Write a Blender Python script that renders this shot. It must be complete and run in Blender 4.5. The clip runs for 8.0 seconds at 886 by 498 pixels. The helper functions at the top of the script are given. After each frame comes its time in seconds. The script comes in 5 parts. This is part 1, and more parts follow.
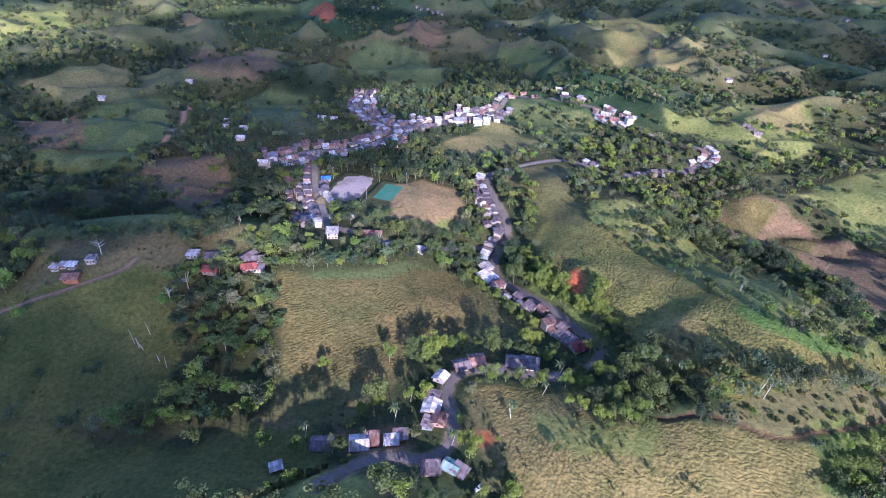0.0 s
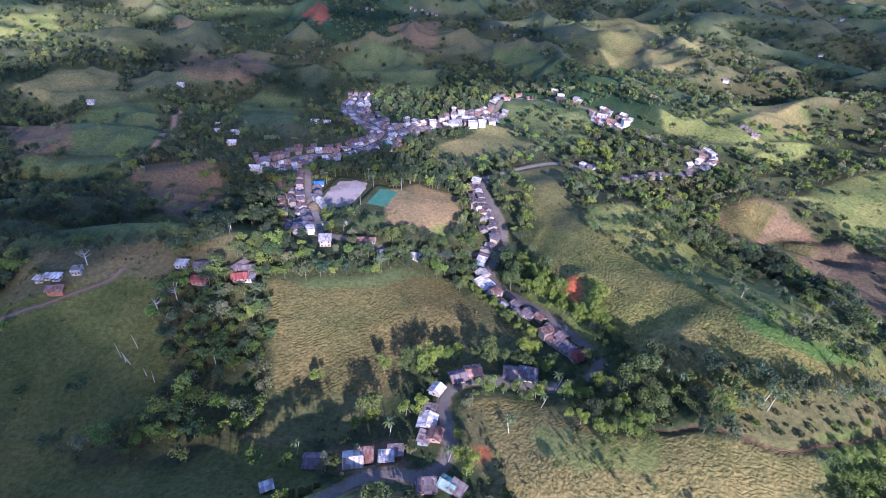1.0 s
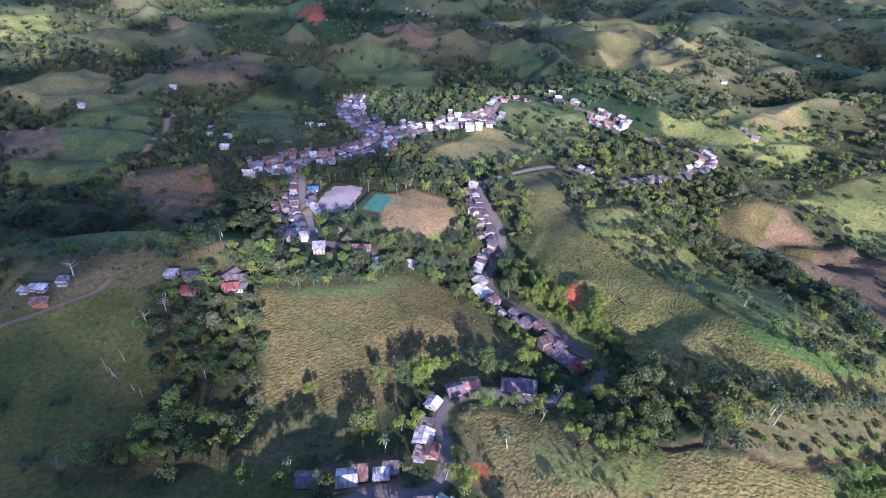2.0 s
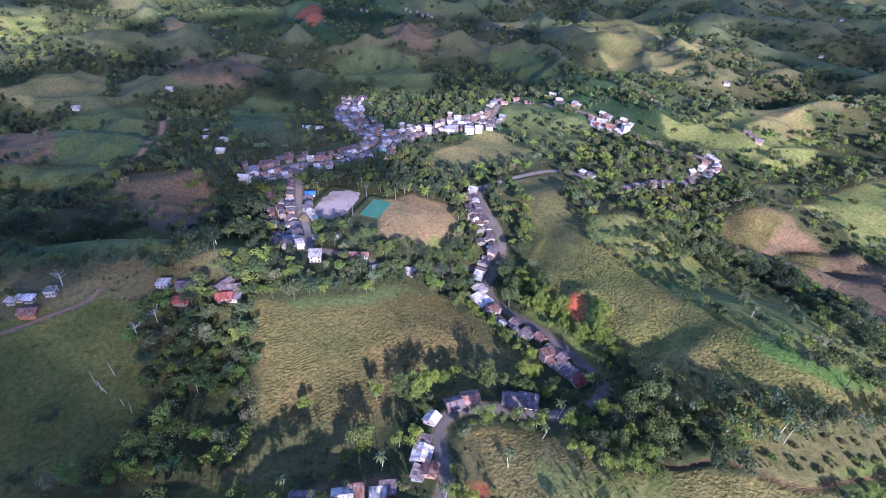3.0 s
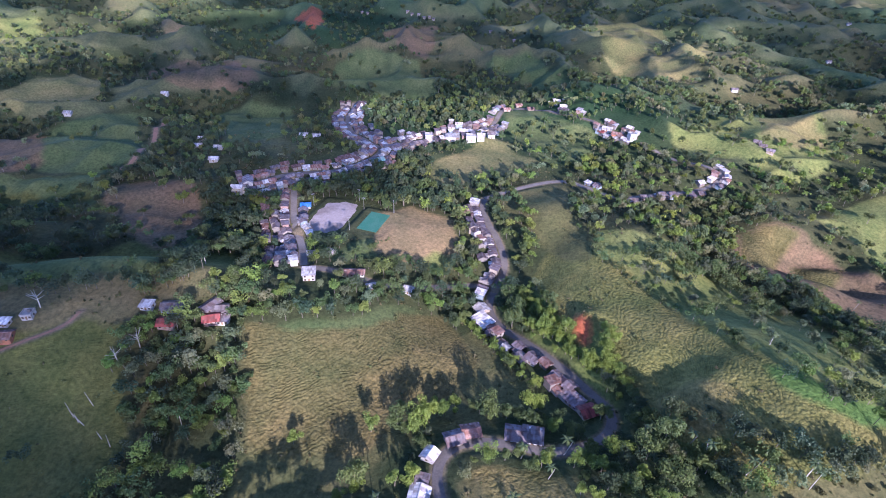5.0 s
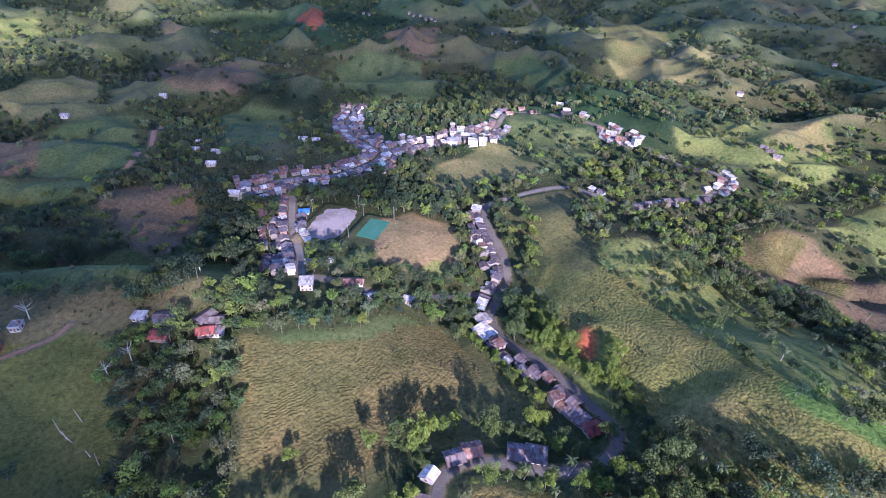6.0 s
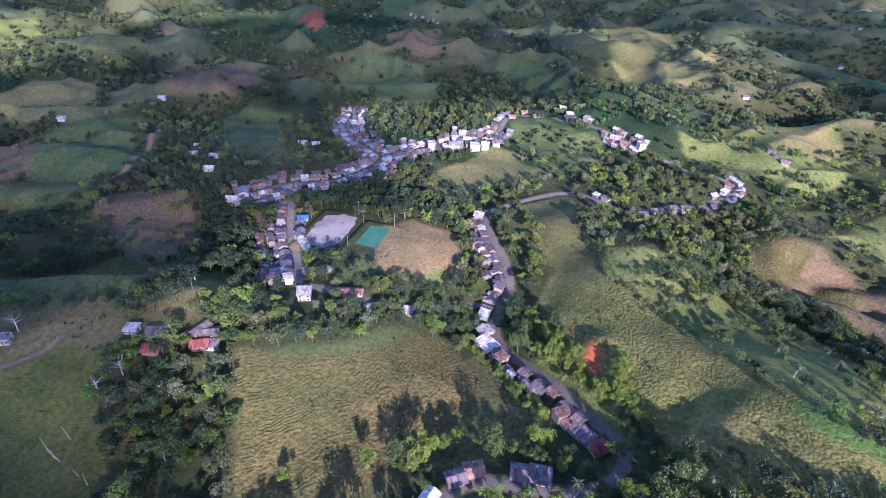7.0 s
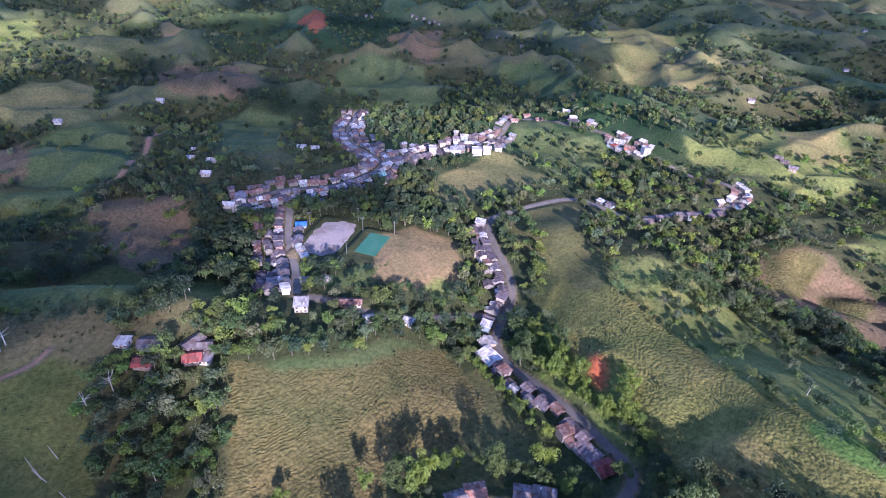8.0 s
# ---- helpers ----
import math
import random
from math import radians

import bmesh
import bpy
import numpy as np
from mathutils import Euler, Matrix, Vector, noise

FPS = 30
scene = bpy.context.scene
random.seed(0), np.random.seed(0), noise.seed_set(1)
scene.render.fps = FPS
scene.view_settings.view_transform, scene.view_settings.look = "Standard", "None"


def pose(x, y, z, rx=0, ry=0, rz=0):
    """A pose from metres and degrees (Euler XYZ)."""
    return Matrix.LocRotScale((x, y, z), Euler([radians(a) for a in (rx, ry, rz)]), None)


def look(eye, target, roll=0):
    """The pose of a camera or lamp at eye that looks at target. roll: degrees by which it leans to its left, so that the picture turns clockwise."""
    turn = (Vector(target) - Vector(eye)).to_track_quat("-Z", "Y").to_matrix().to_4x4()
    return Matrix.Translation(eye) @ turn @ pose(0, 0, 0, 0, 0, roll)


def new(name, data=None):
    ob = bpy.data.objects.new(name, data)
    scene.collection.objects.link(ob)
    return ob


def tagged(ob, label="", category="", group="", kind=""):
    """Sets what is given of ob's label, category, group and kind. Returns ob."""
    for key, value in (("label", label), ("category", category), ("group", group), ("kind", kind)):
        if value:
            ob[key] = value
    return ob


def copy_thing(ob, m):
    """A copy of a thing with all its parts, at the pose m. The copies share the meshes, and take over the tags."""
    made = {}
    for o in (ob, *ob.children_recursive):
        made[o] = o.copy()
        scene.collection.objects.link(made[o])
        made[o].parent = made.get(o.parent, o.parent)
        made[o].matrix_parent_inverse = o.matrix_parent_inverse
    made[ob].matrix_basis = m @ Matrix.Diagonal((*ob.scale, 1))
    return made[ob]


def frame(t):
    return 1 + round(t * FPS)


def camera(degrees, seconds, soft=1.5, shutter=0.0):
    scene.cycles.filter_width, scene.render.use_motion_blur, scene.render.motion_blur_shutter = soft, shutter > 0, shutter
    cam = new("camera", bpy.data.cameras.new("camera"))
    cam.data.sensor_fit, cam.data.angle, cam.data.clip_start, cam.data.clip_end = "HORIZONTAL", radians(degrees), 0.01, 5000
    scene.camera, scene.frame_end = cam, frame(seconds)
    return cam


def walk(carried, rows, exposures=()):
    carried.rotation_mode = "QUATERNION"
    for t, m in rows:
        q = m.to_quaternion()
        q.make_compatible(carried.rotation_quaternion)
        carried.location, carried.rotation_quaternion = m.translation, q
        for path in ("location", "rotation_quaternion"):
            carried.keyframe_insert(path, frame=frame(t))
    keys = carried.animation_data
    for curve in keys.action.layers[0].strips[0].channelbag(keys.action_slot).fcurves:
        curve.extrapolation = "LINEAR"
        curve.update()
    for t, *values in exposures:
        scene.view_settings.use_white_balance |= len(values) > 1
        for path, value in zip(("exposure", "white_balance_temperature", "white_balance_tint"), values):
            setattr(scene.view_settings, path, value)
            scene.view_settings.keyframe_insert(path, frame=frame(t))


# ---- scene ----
cam = camera(80.6, 8.0, soft=1.0)
METRES, EYE, TILT, LEAN, TURN = 75.465, 216.0, 0.0, 0.0, 0.0
ROWS = [
    (0.0, 0.0, 0.0, 0.0, 1.5, -34.66, -2.18),
    (0.5, 0.0014, 0.0546, -0.0006, 1.26, -34.64, -2.14),
    (1.0, 0.0051, 0.1113, -0.0008, 0.94, -34.63, -2.1),
    (1.5, 0.0099, 0.1694, -0.0017, 0.64, -34.63, -2.07),
    (3.0, 0.0179, 0.3519, -0.003, 0.56, -34.65, -2.07),
    (3.5, 0.0202, 0.4147, -0.0041, 0.58, -34.63, -2.13),
    (4.0, 0.022, 0.478, -0.0038, 0.66, -34.62, -2.18),
    (4.5, 0.0229, 0.5423, -0.0042, 0.72, -34.59, -2.19),
    (6.0, 0.0237, 0.7366, -0.0042, 1.02, -34.54, -2.31),
    (6.5, 0.022, 0.8014, -0.0055, 1.14, -34.52, -2.34),
    (7.0, 0.0202, 0.8673, -0.0059, 1.24, -34.5, -2.37),
    (7.5, 0.0197, 0.9331, -0.0066, 1.33, -34.47, -2.38),
    (8.0, 0.0184, 0.9992, -0.007, 1.42, -34.46, -2.42),
]
EXPOSURES = [(0.0, 1.12, 5030, 40), (8.0, 1.12, 5030, 40)]
walk(cam, [(t, pose(0, 0, EYE, TILT, LEAN, TURN) @ pose(METRES * x, METRES * y, METRES * z, 90 + pitch, roll, yaw)) for t, x, y, z, yaw, pitch, roll in ROWS], EXPOSURES)

# ---- daylight: a low sun behind the camera, broken cloud ----
SUN_UP, SUN_AZ = 21.0, 163.0
SUNWARD = Vector((math.sin(radians(SUN_AZ)) * math.cos(radians(SUN_UP)), math.cos(radians(SUN_AZ)) * math.cos(radians(SUN_UP)), math.sin(radians(SUN_UP))))
world = bpy.data.worlds.new("sky")
scene.world = world
world.use_nodes = True
sky = world.node_tree.nodes.new("ShaderNodeTexSky")
sky.sky_type, sky.sun_disc = "NISHITA", False
sky.sun_elevation, sky.sun_rotation = radians(SUN_UP), radians(SUN_AZ)
sky.altitude, sky.air_density, sky.dust_density, sky.ozone_density = 300, 1.0, 0.5, 3.0
back = world.node_tree.nodes["Background"]
back.inputs["Strength"].default_value = 0.15
world.node_tree.links.new(sky.outputs[0], back.inputs["Color"])
lamp = bpy.data.lights.new("sun", "SUN")
lamp.energy, lamp.angle, lamp.color = 5.0, radians(0.6), (1.0, 0.88, 0.66)
sun = new("sun", lamp)
sun.matrix_world = look(SUNWARD * 900, (0, 0, 0))


# ---- relief of the land ----
HILLS = []


def hill(x, y, height, radius):
    """A rounded rise (or, with a negative height, a hollow)."""
    HILLS.append((x, y, height, radius))


RAVINES = []


def ravine(ax, ay, bx, by, depth, width):
    """A long hollow between two places."""
    RAVINES.append((ax, ay, bx, by, depth, width))


def lattice(i, j, seed):
    """Repeatable random number 0..1 for every whole i, j."""
    n = np.sin(i * 127.1 + j * 311.7 + seed * 74.7) * 43758.5453
    return n - np.floor(n)


def waves(x, y, size, seed=0):
    """Smooth noise 0..1 with swells of that size in metres."""
    u, v = x / size, y / size
    i, j = np.floor(u), np.floor(v)
    f, g = u - i, v - j
    f, g = f * f * (3 - 2 * f), g * g * (3 - 2 * g)
    low = lattice(i, j, seed) * (1 - f) + lattice(i + 1, j, seed) * f
    high = lattice(i, j + 1, seed) * (1 - f) + lattice(i + 1, j + 1, seed) * f
    return low * (1 - g) + high * g


def smooth(a, b, v):
    s = np.clip((v - a) / (b - a), 0, 1)
    return s * s * (3 - 2 * s)


# spurs and hollows of the pasture hills
hill(277, 369, -9, 19)
hill(308, 349, -10, 22)
hill(267, 405, 8, 30)
hill(270, 340, 5, 20)
hill(89, 405, 7, 24)
hill(162, 362, 8, 27)
hill(8, 228, -8, 22)
# next two: southern knolls, raised so that their shade reaches the valley floor
hill(-36, 98, 24, 33)
hill(-98, 84, 27, 42)
ravine(104, 212, 122, 229, 2.6, 13)
ravine(122, 229, 136, 248, 2.0, 12)
ravine(262, 366, 330, 332, 7, 13)
ravine(118, 192, 150, 204, 1.6, 10)
ravine(70, 330, 96, 372, 2.2, 13)
ravine(255, 560, 300, 500, 6, 12)
ravine(300, 600, 330, 520, 6, 12)
ravine(330, 640, 395, 560, 7, 14)
# smooth pasture ridges west of the village, with hollows between them
ravine(-262, 284, -168, 291, -9, 15)
ravine(-262, 320, -168, 324, 6, 12)
ravine(-300, 266, -246, 262, -5, 14)
ravine(-338, 343, -286, 350, -8, 14)
ravine(-365, 427, -278, 437, -9, 16)
ravine(-256, 412, -195, 420, -9, 20)
hill(-135, 291, 7, 15)
# a spur across the hillside and the dip behind it
ravine(114, 209, 140, 220, -1.0, 7)
ravine(110, 222, 150, 238, 0.7, 7)
# the bare hill's second crest and the hollow before it
ravine(266, 386, 314, 368, 7, 9)
ravine(284, 362, 314, 350, -6, 10)
# steep bank of the red landslip
hill(90, 275, 6, 9)
# knolls and the valley sides
hill(-84, 331, 1.4, 64)
hill(184, 142, 17.7, 55)
hill(-438, 557, -0.9, 95)
hill(-18, 148, 1.5, 48)
hill(287, 343, -2.2, 73)
hill(100, 297, 15.9, 62)
hill(255, 790, 0.6, 106)
hill(-267, 378, -4.1, 74)
hill(81, 139, 17.3, 49)
hill(-121, 471, 6.5, 76)
hill(-1, 262, -1.6, 57)
hill(275, 510, 1.1, 84)
hill(235, 240, 13.9, 64)
hill(-90, 231, 5.4, 56)
hill(188, 650, 1.8, 93)
hill(66, 415, 4.4, 71)
hill(-240, 651, -1.2, 94)
hill(-176, 284, 14.1, 63)
hill(-7, 548, 2.8, 82)
hill(189, 393, -3.8, 72)
hill(78, 221, -6.1, 55)
hill(162, 215, 29.8, 58)
hill(-352, 436, -3.1, 83)
hill(-227, 788, -0.7, 105)
hill(-15, 416, -1.5, 70)
hill(-33, 208, -12.3, 53)
hill(355, 407, 4.6, 81)
hill(300, 611, 1.1, 93)
hill(34, 166, 3.6, 49)
hill(-254, 307, 10.1, 69)
hill(-342, 654, -1.0, 98)
hill(-220, 237, 17.3, 62)
hill(272, 422, -0.9, 78)
hill(212, 327, -2.1, 68)
hill(34, 312, -14.5, 62)
hill(-212, 426, -2.6, 75)
hill(-14, 353, 8.4, 65)
hill(-156, 232, 2.7, 59)
hill(122, 164, 6.6, 52)
hill(-115, 281, 12.1, 61)
hill(129, 374, 16.8, 69)
hill(195, 549, 3.0, 84)
hill(13, 208, 9.6, 53)
hill(-293, 476, -3.9, 83)
hill(-333, 757, -0.9, 105)
hill(13, 490, -1.2, 77)
hill(-118, 199, -5.2, 55)
hill(-98, 580, 1.4, 85)
hill(-46, 260, 7.8, 57)
hill(173, 473, -1.8, 78)
hill(-171, 359, -7.2, 69)
hill(121, 233, 7.6, 57)
hill(47, 356, -3.3, 65)
hill(-137, 167, 1.1, 53)
hill(238, 291, -0.9, 67)
hill(108, 201, -7.7, 54)
hill(-48, 377, 4.3, 67)



def relief(x, y):
    """Height of the open land: the hills, the far ranges and small unevenness."""
    x, y = np.asarray(x, float), np.asarray(y, float)
    z = np.full(np.broadcast(x, y).shape, -2.7)
    for a, b, h, r in HILLS:
        z = z + h * np.exp(-((x - a) ** 2 + (y - b) ** 2) / (r * r))
    for ax, ay, bx, by, depth, width in RAVINES:
        dx, dy = bx - ax, by - ay
        t = np.clip(((x - ax) * dx + (y - ay) * dy) / (dx * dx + dy * dy), 0, 1)
        z = z - depth * np.exp(-((x - ax - t * dx) ** 2 + (y - ay - t * dy) ** 2) / (width * width))
    away = np.hypot(x, y - 216)
    wx, wy = x + 54 * waves(x, y, 175, 5), y + 54 * waves(x, y, 175, 6)
    ridge = 1 - np.abs(2 * waves(wx, wy, 142, 1) - 1)
    broad = waves(wx, wy, 324, 2)
    far = smooth(256, 650, away)
    left = smooth(-80, -200, x) * smooth(284, 350, y)
    z = z + (far * 48 + 22 * left * (1 - far)) * (ridge - 0.55) + far * 46 * (broad - 0.5)
    spur = 1 - np.abs(2 * waves(wx + 9, wy, 62, 3) - 1)
    z = z + (3.0 + 10 * smooth(160, 480, away)) * (spur - 0.5) + 0.9 * (waves(x, y, 17, 4) - 0.5)
    fold = 1 - np.abs(2 * waves(wx, wy + 31, 40, 8) - 1)
    knob = 1 - np.abs(2 * waves(wx - 17, wy, 85, 9) - 1)
    return z + 7.5 * smooth(230, 480, away) * (fold - 0.5) + 20 * smooth(520, 760, away) * (knob - 0.5)


# ---- materials ----
def material(name, rough=0.9):
    m = bpy.data.materials.new(name)
    m.use_nodes = True
    shade = m.node_tree.nodes["Principled BSDF"]
    shade.inputs["Roughness"].default_value = rough
    shade.inputs["Specular IOR Level"].default_value = 0.25
    return m, m.node_tree.nodes, m.node_tree.links, shade


def node(nodes, kind, **values):
    n = nodes.new(kind)
    for key, value in values.items():
        n.inputs[key].default_value = value
    return n


def mixed(nodes, links, blend, factor, a, b):
    """A colour mix; factor, a and b are sockets or values."""
    n = nodes.new("ShaderNodeMix")
    n.data_type, n.blend_type = "RGBA", blend
    for socket, value in ((n.inputs[0], factor), (n.inputs[6], a), (n.inputs[7], b)):
        if isinstance(value, bpy.types.NodeSocket):
            links.new(value, socket)
        else:
            socket.default_value = value
    return n.outputs[2]


def spread(nodes, links, socket, low, high, a, b):
    n = nodes.new("ShaderNodeMapRange")
    links.new(socket, n.inputs[0])
    for k, v in enumerate((low, high, a, b)):
        n.inputs[k + 1].default_value = v
    return n.outputs[0]


def grain(nodes, links, where, scale, detail=3.0, rough=0.6):
    n = node(nodes, "ShaderNodeTexNoise", Scale=scale, Detail=detail, Roughness=rough)
    links.new(where, n.inputs["Vector"])
    return n.outputs[0]


def sums(nodes, links, kind, a, b):
    n = nodes.new("ShaderNodeMath")
    n.operation = kind
    for socket, value in ((n.inputs[0], a), (n.inputs[1], b)):
        if isinstance(value, bpy.types.NodeSocket):
            links.new(value, socket)
        else:
            socket.default_value = value
    return n.outputs[0]


def land_material():
    """Grass, soil and leaf litter: the cover's own colour, with tufts, patches and cattle terraces along the contours."""
    m, nodes, links, shade = material("land", 0.95)
    shade.inputs["Specular IOR Level"].default_value = 0.1
    where = nodes.new("ShaderNodeNewGeometry").outputs["Position"]
    cover = nodes.new("ShaderNodeAttribute")
    cover.attribute_name = "cover"
    tread = nodes.new("ShaderNodeAttribute")
    tread.attribute_name = "tread"
    patches = grain(nodes, links, where, 0.03, 5.0, 0.65)
    tufts = grain(nodes, links, where, 0.42, 5.0, 0.75)
    colour = mixed(nodes, links, "MULTIPLY", 1.0, cover.outputs["Color"], mixed(nodes, links, "MIX", spread(nodes, links, patches, 0.3, 0.7, 0, 1), (0.72, 0.8, 0.75, 1), (1.28, 1.2, 1.15, 1)))
    colour = mixed(nodes, links, "MULTIPLY", 1.0, colour, mixed(nodes, links, "MIX", spread(nodes, links, tufts, 0.32, 0.68, 0, 1), (0.55, 0.6, 0.58, 1), (1.42, 1.36, 1.3, 1)))
    # terraces: bands of height, bent by noise
    split = nodes.new("ShaderNodeSeparateXYZ")
    links.new(where, split.inputs[0])
    bend = sums(nodes, links, "MULTIPLY", grain(nodes, links, where, 0.12, 4.0, 0.65), 4.6)
    phase = sums(nodes, links, "ADD", sums(nodes, links, "MULTIPLY", split.outputs[2], 1.7), bend)
    wave = sums(nodes, links, "SINE", sums(nodes, links, "MULTIPLY", phase, 6.283), 0.0)
    steps = sums(nodes, links, "MULTIPLY", spread(nodes, links, wave, -0.6, 1.0, 0, 1), tread.outputs["Fac"])
    steps = sums(nodes, links, "MULTIPLY", steps, spread(nodes, links, grain(nodes, links, where, 0.07, 3.0, 0.7), 0.4, 0.6, 0.0, 1))
    colour = mixed(nodes, links, "MULTIPLY", steps, colour, (0.8, 0.82, 0.76, 1))
    # hummocks that the cattle leave between their paths
    cells = node(nodes, "ShaderNodeTexVoronoi", Scale=0.62)
    warp = nodes.new("ShaderNodeVectorMath")
    warp.operation = "MULTIPLY_ADD"
    links.new(node(nodes, "ShaderNodeTexNoise", Scale=0.25, Detail=2.0).outputs[1], warp.inputs[0])
    warp.inputs[1].default_value = (4.0, 4.0, 4.0)
    links.new(where, warp.inputs[2])
    links.new(warp.outputs[0], cells.inputs["Vector"])
    trodden = sums(nodes, links, "MULTIPLY", spread(nodes, links, cells.outputs["Distance"], 0.3, 0.9, 0, 1), tread.outputs["Fac"])
    colour = mixed(nodes, links, "MULTIPLY", trodden, colour, (0.8, 0.8, 0.74, 1))
    links.new(colour, shade.inputs["Base Color"])
    height = sums(nodes, links, "ADD", sums(nodes, links, "MULTIPLY", steps, -0.3), sums(nodes, links, "MULTIPLY", tufts, 0.5))
    height = sums(nodes, links, "ADD", height, sums(nodes, links, "MULTIPLY", trodden, -0.3))
    bump = node(nodes, "ShaderNodeBump", Strength=1.0, Distance=1.0)
    links.new(height, bump.inputs["Height"])
    links.new(bump.outputs[0], shade.inputs["Normal"])
    return m


def foliage_material():
    m, nodes, links, shade = material("foliage", 0.55)
    shade.inputs["Specular IOR Level"].default_value = 0.35
    tint = nodes.new("ShaderNodeAttribute")
    tint.attribute_name = "tint"
    island = nodes.new("ShaderNodeNewGeometry").outputs["Random Per Island"]
    own = nodes.new("ShaderNodeObjectInfo").outputs["Random"]
    colour = mixed(nodes, links, "MULTIPLY", 1.0, tint.outputs["Color"], mixed(nodes, links, "MIX", island, (0.82, 0.84, 0.82, 1), (1.2, 1.18, 1.12, 1)))
    colour = mixed(nodes, links, "MULTIPLY", 1.0, colour, mixed(nodes, links, "MIX", own, (0.8, 0.86, 0.9, 1), (1.25, 1.15, 0.95, 1)))
    links.new(colour, shade.inputs["Base Color"])
    thin = nodes.new("ShaderNodeBsdfTranslucent")
    links.new(colour, thin.inputs["Color"])
    both = nodes.new("ShaderNodeMixShader")
    both.inputs[0].default_value = 0.36
    links.new(shade.outputs[0], both.inputs[1])
    links.new(thin.outputs[0], both.inputs[2])
    links.new(both.outputs[0], nodes["Material Output"].inputs["Surface"])
    return m


def worn_material(name, colour, stain, rough=0.8, scale=0.6, ribs=0.0, metal=0.0, shift=0.25):
    """A plain surface with stains at two scales; ribs: spacing in metres of the ribs of sheet metal along its own x."""
    m, nodes, links, shade = material(name, rough)
    shade.inputs["Metallic"].default_value = metal
    where = nodes.new("ShaderNodeTexCoord").outputs["Object"]
    own = nodes.new("ShaderNodeObjectInfo").outputs["Random"]
    moved = nodes.new("ShaderNodeVectorMath")
    links.new(where, moved.inputs[0])
    links.new(sums(nodes, links, "MULTIPLY", own, 300.0), moved.inputs[1])
    big = spread(nodes, links, grain(nodes, links, moved.outputs[0], scale, 4.0), 0.42, 0.66, 0, 1)
    fine = spread(nodes, links, grain(nodes, links, moved.outputs[0], scale * 9, 3.0), 0.3, 0.7, 0, 1)
    c = mixed(nodes, links, "MIX", big, (*colour, 1), (*stain, 1))
    c = mixed(nodes, links, "MULTIPLY", 0.6, c, mixed(nodes, links, "MIX", fine, (0.75, 0.75, 0.75, 1), (1.2, 1.2, 1.2, 1)))
    c = mixed(nodes, links, "MULTIPLY", 1.0, c, mixed(nodes, links, "MIX", own, (1 - shift, 1 - shift, 1 - shift, 1), (1 + shift, 1 + shift, 1 + shift, 1)))
    height = fine
    if ribs:
        split = nodes.new("ShaderNodeSeparateXYZ")
        links.new(where, split.inputs[0])
        # single sheets of different age
        sheet = nodes.new("ShaderNodeTexWhiteNoise")
        sheet.noise_dimensions = "2D"
        pair = nodes.new("ShaderNodeCombineXYZ")
        links.new(sums(nodes, links, "FLOOR", sums(nodes, links, "MULTIPLY", split.outputs[0], 0.95), 0.0), pair.inputs[0])
        links.new(sums(nodes, links, "ADD", sums(nodes, links, "FLOOR", sums(nodes, links, "MULTIPLY", split.outputs[1], 0.38), 0.0), sums(nodes, links, "MULTIPLY", own, 57.0)), pair.inputs[1])
        links.new(pair.outputs[0], sheet.inputs[0])
        c = mixed(nodes, links, "MULTIPLY", 1.0, c, mixed(nodes, links, "MIX", sheet.outputs[0], (0.62, 0.58, 0.56, 1), (1.35, 1.36, 1.38, 1)))
        height = sums(nodes, links, "SINE", sums(nodes, links, "MULTIPLY", split.outputs[0], 6.283 / ribs), 0.0)
    links.new(c, shade.inputs["Base Color"])
    bump = node(nodes, "ShaderNodeBump", Strength=0.5, Distance=0.04)
    links.new(height, bump.inputs["Height"])
    links.new(bump.outputs[0], shade.inputs["Normal"])
    return m


LAND = land_material()
FOLIAGE = foliage_material()
BARK = worn_material("bark", (0.24, 0.21, 0.17), (0.12, 0.1, 0.08))
PALE_BARK = worn_material("pale_bark", (0.5, 0.47, 0.42), (0.3, 0.28, 0.24))
ROAD = worn_material("packed_gravel", (0.23, 0.2, 0.175), (0.165, 0.143, 0.125), 0.95, 0.12)
DIRT = worn_material("dirt", (0.3, 0.17, 0.11), (0.22, 0.14, 0.09), 0.95, 0.2)
SAND = worn_material("pale_sand", (0.46, 0.385, 0.36), (0.28, 0.22, 0.185), 0.95, 0.06)
COURT = worn_material("green_court_paint", (0.042, 0.155, 0.095), (0.065, 0.175, 0.115), 0.7, 0.15)
CONCRETE = worn_material("concrete", (0.42, 0.4, 0.38), (0.3, 0.28, 0.26))
PLASTER = [worn_material("plaster_" + n, c, [v * 0.68 for v in c], 0.85, 0.7) for n, c in (
    ("white", (0.5, 0.475, 0.455)), ("cream", (0.42, 0.35, 0.28)), ("blue", (0.27, 0.33, 0.38)), ("pink", (0.37, 0.25, 0.22)), ("block", (0.27, 0.24, 0.225)), ("brick", (0.4, 0.17, 0.1)))]
